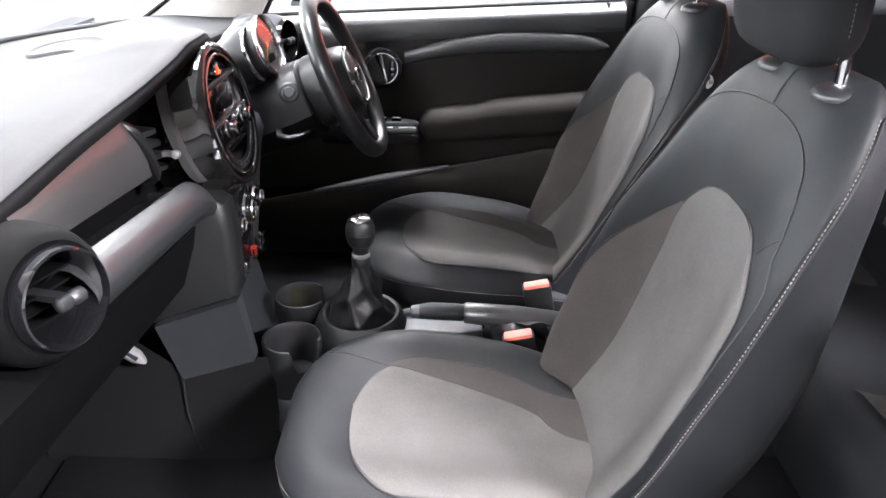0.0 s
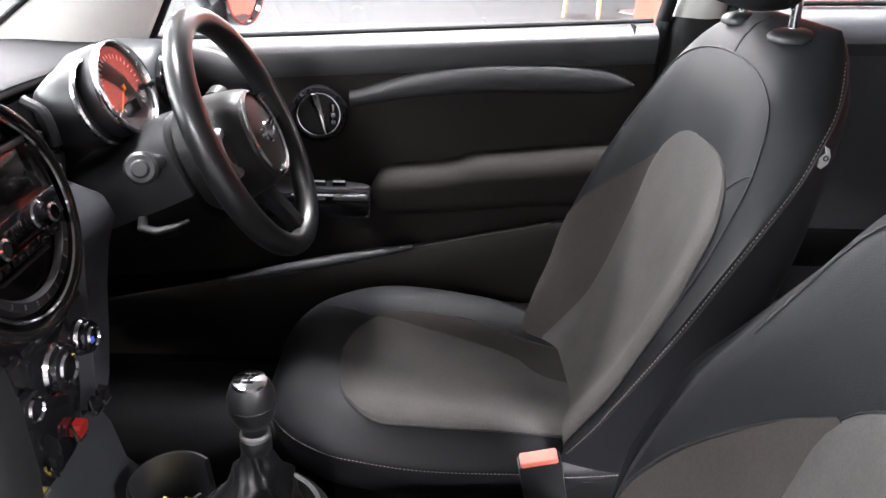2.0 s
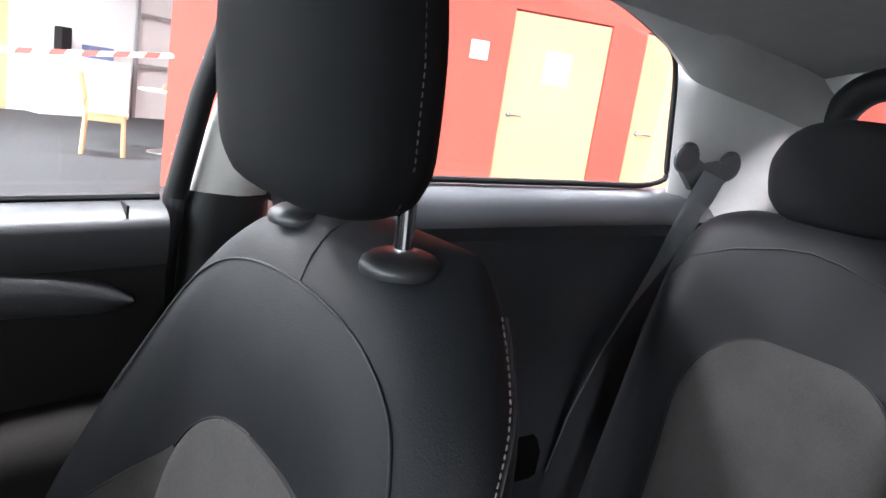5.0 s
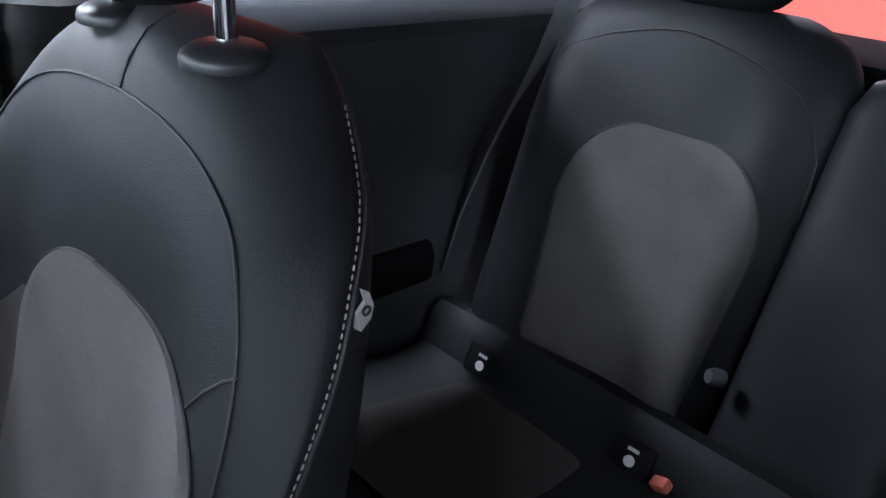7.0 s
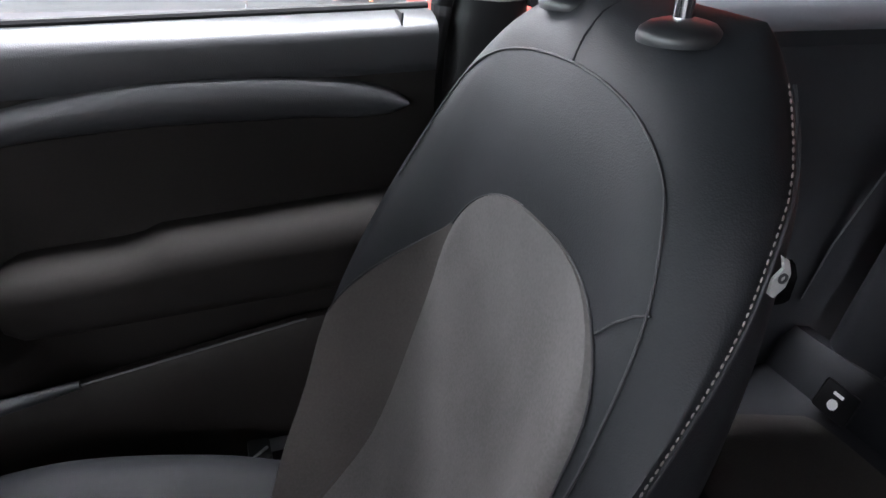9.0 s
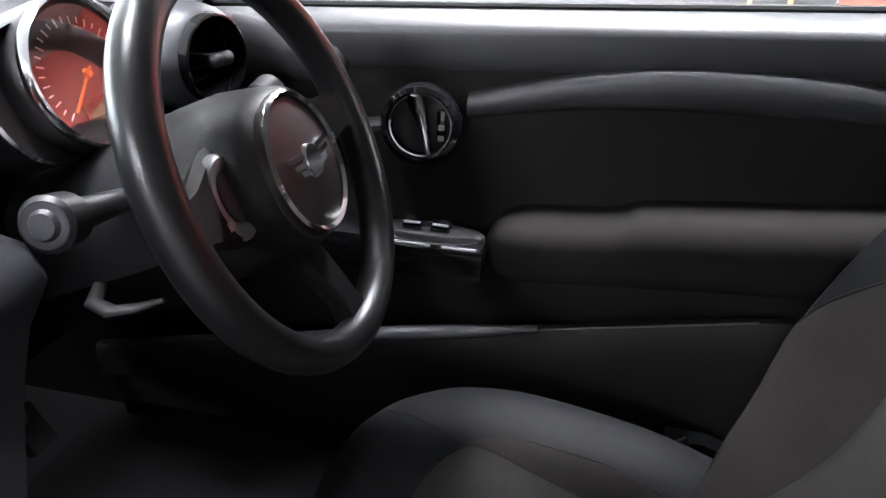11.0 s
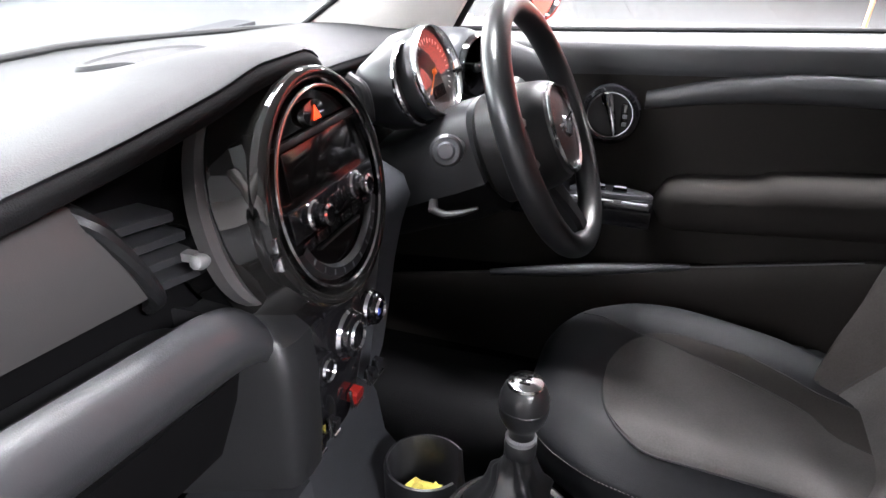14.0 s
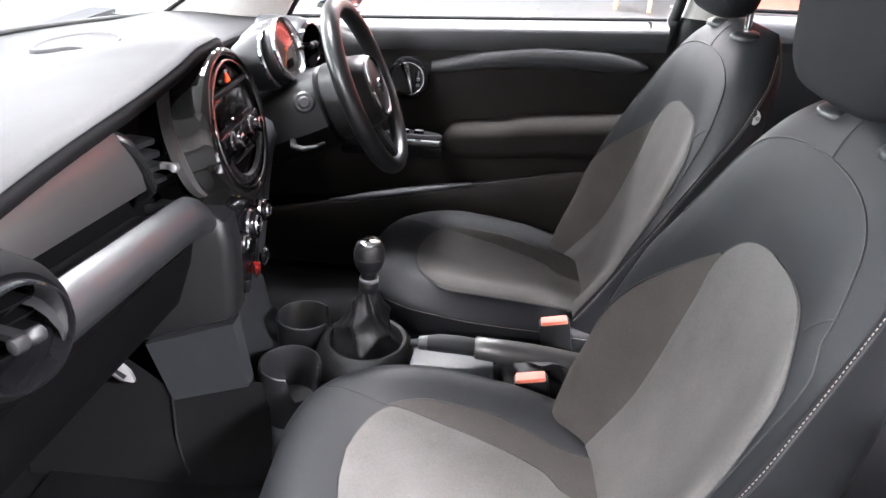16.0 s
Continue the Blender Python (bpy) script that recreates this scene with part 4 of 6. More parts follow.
# ---- back seat ----
def rear_seat(y0, width, label):
    t = thing("back_seat", (1.15, y0, 0.225), label, "back seat", "rear seats")
    a = radians(17)
    m = Matrix(((0, math.sin(a), -math.cos(a), 1.185), (1, 0, 0, y0), (0, math.cos(a), math.sin(a), 0.44), (0, 0, 0, 1)))
    k = width / 0.25
    back = Pad(m, 0.632, spline((0, 0.2, 0.40, 0.50, 0.56, 0.60, 0.625, 0.632), (0.250 * k, 0.258 * k, 0.264 * k, 0.262 * k, 0.245 * k, 0.215 * k, 0.165 * k, 0.14 * k)),
               spline((0, 0.3, 0.62), (0.05, 0.04, 0.045)), spline((0, 0.62), (0.06, 0.05)), spline((0, 0.1, 0.4, 0.52, 0.62), (0.02, 0.03, 0.025, 0.01, 0)), edge=-0.03, close=0.07)
    b = part("backrest", back.body(BM()), LEATHER, t)
    half = spline((0, 0.2, 0.3, 0.45), (0.158, 0.166, 0.170, 0.172))
    top = arch(half, 0.26, 0.428, 2.7)
    far = arch(spline((0, 0.2, 0.3, 0.45), (0.130, 0.150, 0.162, 0.168)), 0.26, 0.428, 2.5)
    part("centre_panel", back.patch(BM(), 0.02, 0.425, lambda h: -top(h) - 0.042, lambda h: far(h) - 0.042), FABRIC, b, "taupe woven centre panel")
    bm = BM()
    for sd in (-1, 1):
        back.seam(bm, [(sd * ((far if sd > 0 else top)(h) + 0.001) - 0.042, h) for h in [0.02 + 0.404 * math.sin(0.5 * math.pi * i / 24) for i in range(25)]], 0.0016, 0.003)
        back.seam(bm, [(sd * back.width(h) * q, h) for h, q in ((0.36, 0.93), (0.44, 0.91), (0.485, 0.84), (0.517, 0.745), (0.547, 0.48), (0.565, 0.18), (0.570, 0.0))], 0.0016, 0.001)
    part("seam", bm, PIPING, b)
    for u in (-0.07, 0.07):
        foot = m @ Vector((u, 0.612, -0.03))
        bm = BM()
        lathe(bm, [(0, 0.012), (0.015, 0.012), (0.022, 0.0), (0.022, -0.01)], frame_of(foot, (0, 0, 1)), 20)
        part("post_guide", bm, SILVER, t)
        bm = BM()
        tube(bm, [foot - Vector((0, 0, 0.03)), foot + Vector((0.0, 0, 0.05))], 0.006, 10)
        part("headrest_post", bm, CHROME, t)
    base = m @ Vector((0, 0.622, -0.015))
    bm = BM()
    rings = []
    hs = (0.0, 0.012, 0.04, 0.085, 0.125, 0.155, 0.170)
    wide, deep = spline(hs, (0.070, 0.098, 0.120, 0.127, 0.113, 0.080, 0.030)), spline(hs, (0.030, 0.042, 0.050, 0.053, 0.047, 0.032, 0.010))
    for h, hw, hd in [(0.17 * k, wide(0.17 * k), deep(0.17 * k)) for k in [0.5 - 0.5 * math.cos(math.pi * i / 26) for i in range(27)]]:
        rings.append([base + Vector((math.copysign(abs(math.cos(q))**0.8, math.cos(q)) * hd, math.copysign(abs(math.sin(q))**0.75, math.sin(q)) * hw, h)) for q in [2 * math.pi * i / 64 for i in range(64)]])
    loft(bm, rings)
    part("headrest", bm, FABRIC_BLACK, t, "rounded black cloth headrest")
    return t


rear_seat(0.372, 0.245, "rear seat back in black leatherette with a taupe panel")
rear_seat(-0.342, 0.245, "rear seat back in black leatherette with a taupe panel")
t = thing("rear_seat_bolster", (1.2, 0.01, 0.45), "padded black bolster between the rear seat backs", "seat bolster")
bm = BM()
rings = []
for i in range(16):
    h = 0.6 * i / 15
    w = 0.115 * math.sqrt(max(0.0, 1 - max(0, (h - 0.52) / 0.0805)**2))
    p = Vector((1.20 + h * 0.29, 0.015, 0.44 + h * 0.957))
    rings.append([p + Vector((-0.055 * math.copysign(abs(math.cos(q))**0.7, math.cos(q)), w * math.copysign(abs(math.sin(q))**0.7, math.sin(q)), 0)) for q in [2 * math.pi * k / 24 for k in range(24)]])
loft(bm, rings)
part("pad", bm, LEATHER, t)
bm = BM()
lathe(bm, [(0, 0.012), (0.010, 0.012), (0.013, 0.004), (0.013, -0.01)], frame_of((1.165, 0.135, 0.575), (-0.7, 0.6, 0.2)), 16)
part("release_button", bm, PLASTIC_GREY, t)

t = thing("rear_bench", (0.95, 0.0, 0.225), "black rear bench cushion with taupe cloth centres", "back seat")
bm = BM()
prof = [(1.19, 0.42), (1.15, 0.492), (1.115, 0.500), (1.092, 0.480), (1.072, 0.428), (1.02, 0.42), (0.88, 0.447), (0.76, 0.465), (0.70, 0.462), (0.67, 0.44), (0.655, 0.39), (0.68, 0.24), (1.15, 0.24)]
loft(bm, [[Vector((x + (0.03 if abs(y) > 0.6 else 0), y, z - (0.03 if abs(y) > 0.6 and z > 0.3 else 0))) for x, z in prof] for y in (-0.645, -0.63, -0.3, 0.0, 0.3, 0.63, 0.645)])
bench = part("cushion", bm, LEATHER, t)
for yc in (0.36, -0.36):
    bm = BM()
    sheet(bm, lambda a, b, yc=yc: Vector((0.732 + a * 0.303, yc + (b - 0.5) * (0.30 - 0.05 * a), 0.471 - 0.045 * a**1.1 + 0.006 * math.sin(math.pi * b) - (0.006 if b in (0, 1) else 0))), 12, 12)
    part("centre_panel", bm, FABRIC_DARK, bench, "taupe woven centre panel")
for y in (0.475, 0.185, -0.2, -0.49):
    q = frame_of((1.078, y, 0.446), (-0.92, 0, 0.38))
    bm = BM()
    lo, hi = (-0.032, -0.026, -0.004), (0.032, 0.026, 0.004)
    box(bm, lo, hi, q, 0.006)
    tag = part("anchor_tag", bm, SEAL, t, "black anchor point tag with a pale symbol")
    bm = BM()
    lathe(bm, [(0, 0.0052), (0.0085, 0.0052), (0.0085, 0.004)], q @ pose(0, 0.006, 0), 18)
    box(bm, (-0.009, -0.014, 0.004), (0.009, -0.009, 0.0052), q)
    part("symbol", bm, PAPER, tag)
bm = BM()
q = frame_of((1.06, 0.13, 0.448), (-0.4, 0.5, 0.8))
box(bm, (-0.013, -0.009, -0.01), (0.013, 0.009, 0.006), q, 0.003)
tagged(part("rear_belt_release", bm, ORANGE), "orange-red rear seat belt release button", "belt buckle")

# rear belt hanging from its double-lobed guide in the pillar
t = thing("rear_seat_belt", (1.46, 0.68, 1.1), "grey rear seat belt hanging from a black guide", "seat belt")
bm = BM()
for dx, dz in ((-0.075, 0.012), (0.075, 0.006)):
    lathe(bm, [(0, 0.004), (0.026, 0.004), (0.030, 0.0), (0.030, -0.006)], frame_of((1.46 + dx * 0.8, 0.676 - 0.2 * max(0, dx), 1.088 + dz), (-0.12, -1, -0.1)), 24)
slab(bm, [(1.385, 0.690, 1.118), (1.455, 0.684, 1.092), (1.53, 0.668, 1.110), (1.535, 0.667, 1.085), (1.485, 0.675, 1.040), (1.435, 0.688, 1.040), (1.385, 0.692, 1.085)], (-0.001, -0.014, 0))
part("belt_guide", bm, PLASTIC_GREY, t, "grey double-lobed belt guide")
bm = BM()
path = [((1.465, 0.655, 1.075), 0.0), ((1.43, 0.650, 1.03), 0.0), ((1.385, 0.645, 0.97), 0.15), ((1.335, 0.645, 0.90), 0.6), ((1.29, 0.650, 0.83), 0.9), ((1.235, 0.652, 0.74), 1.0), ((1.18, 0.654, 0.62), 1.0), ((1.155, 0.656, 0.52), 1.0)]
loft(bm, [[Vector(p) + Vector((0.8 * dx, (-0.6 + 1.15 * twist) * dx, dz - 0.0014 * twist)) for dx, dz in ((-0.022, 0.007), (0.022, -0.007), (0.022, -0.009), (-0.022, 0.005))] for p, twist in path])
part("webbing", bm, WEBBING, t)

# ---- driver's door ----
DOOR_X0, DOOR_X1 = -0.66, 0.474
door = thing("driver_door", (0.0, 0.74, 0.3), "closed black driver's door panel with cloth and armrest", "car door")


def door_strip(name, prof, mat, label="", x0=DOOR_X0, x1=DOOR_X1, rise=True, n=24):
    """A length of door trim: (y, z) pairs swept from front to back along the belt line."""
    bm = BM()
    rows = []
    for i in range(n + 1):
        x = x0 + (x1 - x0) * i / n
        bow = 0.02 * max(0.0, (-0.1 - x) / 0.5)**2
        rows.append([Vector((x, y - bow, z + (0.062 * x - 0.008 if rise else 0))) for y, z in prof])
    loft(bm, rows, False, False)
    return part(name, bm, mat, door, label)


door_strip("door_top", [(0.750, 0.949), (0.735, 0.953), (0.718, 0.9515), (0.702, 0.9475), (0.691, 0.9415), (0.685, 0.935), (0.6835, 0.929), (0.6835, 0.912), (0.6845, 0.899), (0.687, 0.888), (0.691, 0.884)], DOOR_TOP, "soft grained door top")
door_strip("door_card", [(0.688, 0.886), (0.690, 0.80), (0.686, 0.70), (0.672, 0.60), (0.676, 0.50)], DOOR_CLOTH, "black cloth door panel")
door_strip("door_lower", [(0.70, 0.52), (0.69, 0.30), (0.70, 0.225)], SHADE_BLACK)
bm = BM()
rows = []
for i in range(25):
    x = DOOR_X0 + (DOOR_X1 - DOOR_X0) * i / 24
    z = 0.546 + 0.215 * (x - 0.03) if x < 0.3 else 0.604 + 0.12 * (x - 0.3)
    rows.append([Vector((x, y, zz)) for y, zz in ((0.680, z - 0.02), (0.655, z - 0.012), (0.640, z + 0.002), (0.630, z + 0.001), (0.624, z - 0.010), (0.628, z - 0.06), (0.640, 0.36), (0.665, 0.26))])
loft(bm, rows, False, False)
part("map_pocket", bm, POCKET, door, "dark brown map pocket along the door")
bm = BM()
tube(bm, [(x, 0.628, 0.5485 + 0.215 * (x - 0.03)) for x in [0.02 + 0.28 * i / 8 for i in range(9)]], 0.0016, 6)
part("pocket_edge", bm, PLASTIC_GREY, door, "thin pale edge of the map pocket")
bm = BM()
tube(bm, [(-0.34 + 0.37 * i / 12, 0.627, 0.546 + 0.215 * (-0.37 + 0.37 * i / 12) + 0.004) for i in range(13)], [0.003 + 0.009 * math.sin(math.pi * (0.08 + 0.84 * i / 12)) for i in range(13)], 10)
part("pocket_lip", bm, PLASTIC_GREY, door, "satin lip of the map pocket")
# seal at the window line and the lock pin
bm = BM()
tube(bm, [(x, 0.737, belt_z(x) + 0.002) for x in (-0.66, -0.3, 0.1, 0.474)], 0.005, 8)
part("window_seal", bm, SEAL, door)
bm = BM()
box(bm, (0.4285, 0.690, 0.940), (0.431, 0.722, 0.974))
part("shut_line", bm, SEAL, door)
# spear-shaped trim
SPEAR = spline((0, 0.25, 0.5, 0.75, 1), (0.829, 0.858, 0.873, 0.876, 0.869))
bm = BM()
rings = []
for i in range(31):
    k = i / 30
    x = -0.092 + 0.53 * k
    mid = SPEAR(k)
    hh = (0.016 + 0.008 * math.sin(math.pi * k) + 0.005 * k) * math.sqrt(max(0.02, 1 - max(0, (k - 0.86) / 0.142)**2))
    rings.append([Vector((x, 0.690 - 0.017 * math.cos(q) if math.cos(q) > 0 else 0.690, mid + hh * math.sin(q) * 1.0)) for q in [2 * math.pi * j / 20 for j in range(20)]])
loft(bm, rings)
part("trim_spear", bm, DOOR_TOP, door, "long satin grey trim strip")
# ring-shaped release handle
c = frame_of((-0.149, 0.672, 0.802), (0.05, -1, 0.05), (1, 0, 0))
bm = BM()
lathe(bm, [(0.053, -0.014), (0.054, 0.004), (0.050, 0.012), (0.044, 0.014), (0.040, 0.008), (0.040, -0.012)], c, 48)
ring = part("handle_ring", bm, GLOSS, door, "round gloss black handle surround")
bm = BM()
lathe(bm, [(0.0, -0.010), (0.040, -0.010)], c, 40)
part("handle_well", bm, PLASTIC, ring)
bm = BM()
lathe(bm, [(0.0415, 0.004), (0.0415, 0.0085), (0.0385, 0.0085), (0.0385, 0.004)], c, 48)
part("chrome_ring", bm, CHROME, ring)
bm = BM()
rings = []
for v, mid, w in ((-0.036, 0.012, 0.0035), (-0.026, 0.009, 0.005), (-0.012, 0.005, 0.006), (0.004, 0.000, 0.008), (0.018, -0.005, 0.010), (0.030, -0.008, 0.0105), (0.0375, -0.008, 0.009)):
    lift = 0.004 + 5.0 * v * v
    rings.append([c @ Vector((mid + w * p, v, lift + d)) for p, d in ((-1, -0.009), (-1, -0.001), (-0.6, 0.0025), (0, 0.0035), (0.6, 0.0025), (1, -0.001), (1, -0.009))])
loft(bm, rings)
part("release_lever", bm, CHROME, ring, "chrome door release lever")
bm = BM()
box(bm, (0.0185, -0.022, -0.010), (0.031, 0.020, 0.000), c, 0.004)
lock = part("lock_switch", bm, GLOSS, ring)
# two glints on the lock switch, built as small pale blocks
for v in (-0.016, -0.002):
    bm = BM()
    box(bm, (0.022, v - 0.004, -0.001), (0.030, v + 0.003, 0.0022), c, 0.0012)
    part("lock_glint", bm, STEEL_DARK, lock)
# short bar in front of the handle and the rounded speaker cover ahead of it
bm = BM()
loft(bm, [[Vector((x, 0.690 - d, z + 0.010 * math.sin(q))) for q, d in [(2 * math.pi * j / 12, 0.014 * max(0.0, math.cos(2 * math.pi * j / 12))) for j in range(12)]] for x, z in ((-0.33, 0.772), (-0.29, 0.778), (-0.25, 0.785), (-0.205, 0.793))])
part("trim_bar", bm, TRIM, door, "short satin grey trim bar")
bm = BM()
rings = []
for x, hh, d in ((-0.40, 0.038, 0.020), (-0.35, 0.037, 0.020), (-0.31, 0.034, 0.019), (-0.28, 0.028, 0.016), (-0.26, 0.019, 0.011), (-0.250, 0.008, 0.005), (-0.248, 0.001, 0.001)):
    rings.append([Vector((x, 0.686 - d * max(0.0, math.cos(q)), 0.868 - 0.09 * (x + 0.25) + hh * math.sin(q))) for q in [2 * math.pi * j / 24 for j in range(24)]])
loft(bm, rings)
part("speaker_cover", bm, QUARTER, door, "rounded dark speaker cover at the front of the door")
# armrest
bm = BM()
rings = []
for i in range(27):
    k = i / 26
    x = -0.055 + 0.50 * k
    f = math.sqrt(max(0.0, 1 - max(0, (0.10 - k) / 0.1005)**2))
    zc = 0.653 + 0.048 * k
    step = 0.010 * min(1.0, max(0.0, (x - 0.112) / 0.025))
    rings.append([Vector((x, 0.668 - 0.058 * f * math.copysign(abs(math.cos(q))**0.7, math.cos(q)), zc + (0.046 + 0.004 * k + (step if math.sin(q) > 0 else 0)) * max(f, 0.05) * math.copysign(abs(math.sin(q))**0.75, math.sin(q)))) for q in [2 * math.pi * j / 28 for j in range(28)]])
loft(bm, rings)
part("armrest", bm, DOOR_CLOTH, door, "padded black armrest")
bm = BM()
box(bm, (-0.31, 0.617, 0.61), (-0.05, 0.69, 0.664), None, 0.01)
console = part("switch_panel", bm, GLOSS, door, "gloss black window switch panel")
bm = BM()
loft(bm, [[(-0.128 + 0.075 * k * math.copysign(abs(math.cos(q))**0.8, math.cos(q)), 0.645 + 0.022 * k * math.sin(q), z) for q in [2 * math.pi * j / 32 for j in range(32)]] for k, z in ((1.0, 0.663), (1.0, 0.667), (0.94, 0.670), (0.8, 0.6705))])
part("switch_plate", bm, SATIN, console, "oval satin plate round the switches")
for x in (-0.150, -0.112):
    bm = BM()
    loft(bm, [[(x + dx, y, 0.670 + dz) for dx, dz in ((-0.013, 0), (0.013, 0), (0.012, 0.010), (-0.004, 0.014), (-0.012, 0.008))] for y in (0.636, 0.652)])
    sw = part("window_switch", bm, GLOSS, console)
    bm = BM()
    tube(bm, [(x - 0.010, 0.635, 0.681), (x + 0.011, 0.635, 0.681)], 0.0018, 6)
    part("switch_edge", bm, SILVER, sw)
bm = BM()
tube(bm, [(-0.20, 0.616, 0.660), (-0.12, 0.615, 0.660)], 0.002, 6)
tube(bm, [(-0.105, 0.615, 0.660), (-0.06, 0.617, 0.660)], 0.002, 6)
part("panel_edge", bm, SILVER, console)
# outer skin
bm = BM()
sheet(bm, lambda a, b: Vector((DOOR_X0 + (DOOR_X1 - DOOR_X0) * a, 0.76 + 0.07 * math.sin(math.pi * min(1, b * 1.2)), 0.25 + 0.69 * b)), 10, 10)
part("door_skin", bm, BODY, door)

# wing mirror outside the driver's window
t = thing("wing_mirror", (-0.36, 0.90, 0.95), "round wing mirror in a red and black housing", "mirror")
m = frame_of((-0.325, 0.905, 0.995), (1, -0.18, -0.01), (0, 0, 1))
bm = BM()
lathe(bm, [(0.0, -0.10), (0.05, -0.085), (0.075, -0.05), (0.082, -0.01), (0.080, 0.004), (0.074, 0.004), (0.070, -0.004)], m @ Matrix.Diagonal((0.9, 1.2, 1, 1)), 32)
part("housing", bm, GLOSS, t)
bm = BM()
lathe(bm, [(0.0, -0.002), (0.071, -0.003)], m @ Matrix.Diagonal((0.9, 1.2, 1, 1)), 32)
part("mirror_glass", bm, MIRROR, t)
bm = BM()
tube(bm, [(-0.36, 0.89, 0.95), (-0.38, 0.78, 0.935)], 0.022, 10)
part("arm", bm, GLOSS, t)

# ---- dashboard ----
dash = thing("dashboard", (-0.6, 0.0, 0.6), "dark grey moulded dashboard with a padded brow", "dashboard")
BROW = spline((-0.70, -0.50, -0.40, -0.30, -0.20, -0.10, -0.03, 0.03, 0.06, 0.085, 0.10, 0.13, 0.20, 0.30, 0.45, 0.70), (0.922, 0.946, 0.958, 0.968, 0.978, 0.993, 1.006, 1.006, 1.000, 0.985, 0.962, 0.945, 0.938, 0.935, 0.93, 0.92))
BROW_X = spline((-0.68, -0.4, -0.2, 0.01, 0.07, 0.10, 0.14, 0.3, 0.68), (-0.44, -0.425, -0.408, -0.392, -0.395, -0.42, -0.47, -0.48, -0.46))


def dash_top(a, b):
    y = -0.70 + 1.40 * b
    x1, z1 = BROW_X(y) - 0.024, BROW(y)
    x0 = -0.90 + 0.12 * abs(y / 0.7)**2.5
    k = a
    x = x0 + (x1 - x0) * k
    flat = 0.915 + 0.012 * math.sin(math.pi * k) + 0.020 * max(0.0, 1 - (y / 0.5)**2) * (1 - k)
    w = max(0.0, (k - 0.25) / 0.75)
    w = w * w * (3 - 2 * w)
    return Vector((x, y, flat * (1 - w) + z1 * w))


bm = BM()
rows = []
N = 72
for j in range(N + 1):
    b = j / N
    y = -0.70 + 1.40 * b
    k = 0.72 if y < 0.09 else 0.5
    line = [dash_top(i / 16, b) for i in range(17)]
    line += [line[-1] + Vector((k * dx, 0, k * dz)) for dx, dz in ((0.010, -0.002), (0.019, -0.0055), (0.025, -0.010))]
    rows.append(line)
loft(bm, rows, False, False)
part("top_pad", bm, DASH, dash, "grained dark grey dashboard top")
# padded lip along the brow, the shade of its underside painted in as black
bm = BM()
rows = []
for j in range(N + 1):
    y = -0.70 + 1.40 * j / N
    x1, z1 = BROW_X(y) - 0.025, BROW(y) - 0.0005
    k = 0.72 if y < 0.09 else 0.5
    rows.append([Vector((x1 + k * dx, y, z1 + k * dz)) for dx, dz in ((0.024, -0.0105), (0.031, -0.018), (0.034, -0.028), (0.031, -0.038), (0.020, -0.045), (0.0, -0.047))])
loft(bm, rows, False, False)
part("brow_lip", bm, DULL, dash, "padded lip of the brow, its shaded underside painted black")
# sheet under the brow, coloured almost black for the shade there
bm = BM()
rows = []
for j in range(N + 1):
    y = -0.70 + 1.40 * j / N
    rows.append([Vector((BROW_X(y) - 0.025, y, BROW(y) - (0.026 if y < 0.09 else 0.019))), Vector((-0.468, y, BROW(y) - 0.042)), Vector((-0.474, y, 0.87)), Vector((-0.476, y, 0.78)), Vector((-0.474, y, 0.70))])
loft(bm, rows, False, False)
part("shadow_gap", bm, SHADE_BLACK, dash, "recess under the brow, its shade painted in black")
# speaker grille in the top pad
bm = BM()
def on_top(x, y):
    x1, z1 = BROW_X(y) - 0.024, BROW(y)
    x0 = -0.90 + 0.12 * abs(y / 0.7)**2.5
    return dash_top((x - x0) / (x1 - x0), (y + 0.70) / 1.40)
def oval(r):
    return [on_top(-0.70 + 0.058 * r * math.cos(q), 0.17 + 0.115 * r * math.sin(q)) for q in [2 * math.pi * k / 48 for k in range(48)]]
loft(bm, [[p + Vector((0, 0, dz)) for p in oval(r)] for r, dz in ((1.0, 0.001), (0.97, 0.006), (0.92, 0.007), (0.88, 0.004), (0.6, 0.0045), (0.3, 0.005), (0.02, 0.005))], True, True)
part("speaker_grille", bm, DASH, dash, "oval speaker cover in the dashboard top")
# passenger trim panel, padded roll and glove box below it
def swept(prof, y0, y1, n=20, rise=None):
    bm = BM()
    loft(bm, [[Vector((x, y0 + (y1 - y0) * i / n, z + (rise(y0 + (y1 - y0) * i / n) if rise else 0))) for x, z in prof] for i in range(n + 1)], False, False)
    return bm


def slope(y):
    return -0.13 * (y + 0.17)


bm = BM()
rows = []
for i in range(21):
    line = []
    for x, k in ((-0.470, 1.0), (-0.446, 0.97), (-0.436, 0.86), (-0.428, 0.6), (-0.427, 0.35), (-0.433, 0.10), (-0.455, 0.0)):
        end = -0.243 + (1 - k) * 0.068
        y = -0.545 + (end + 0.545) * i / 20
        lo = 0.812 + slope(y)
        line.append(Vector((x, y, lo + (0.934 - lo) * k)))
    rows.append(line)
loft(bm, rows, False, False)
part("trim_panel", bm, TRIM, dash, "satin grey trim panel")
bm = BM()
prof = [(-0.47, 0.772), (-0.435, 0.780), (-0.416, 0.792), (-0.404, 0.805), (-0.394, 0.811), (-0.383, 0.809), (-0.371, 0.799), (-0.362, 0.784), (-0.360, 0.772), (-0.366, 0.758), (-0.385, 0.738), (-0.42, 0.715), (-0.46, 0.70)]
n = 40
rows = []
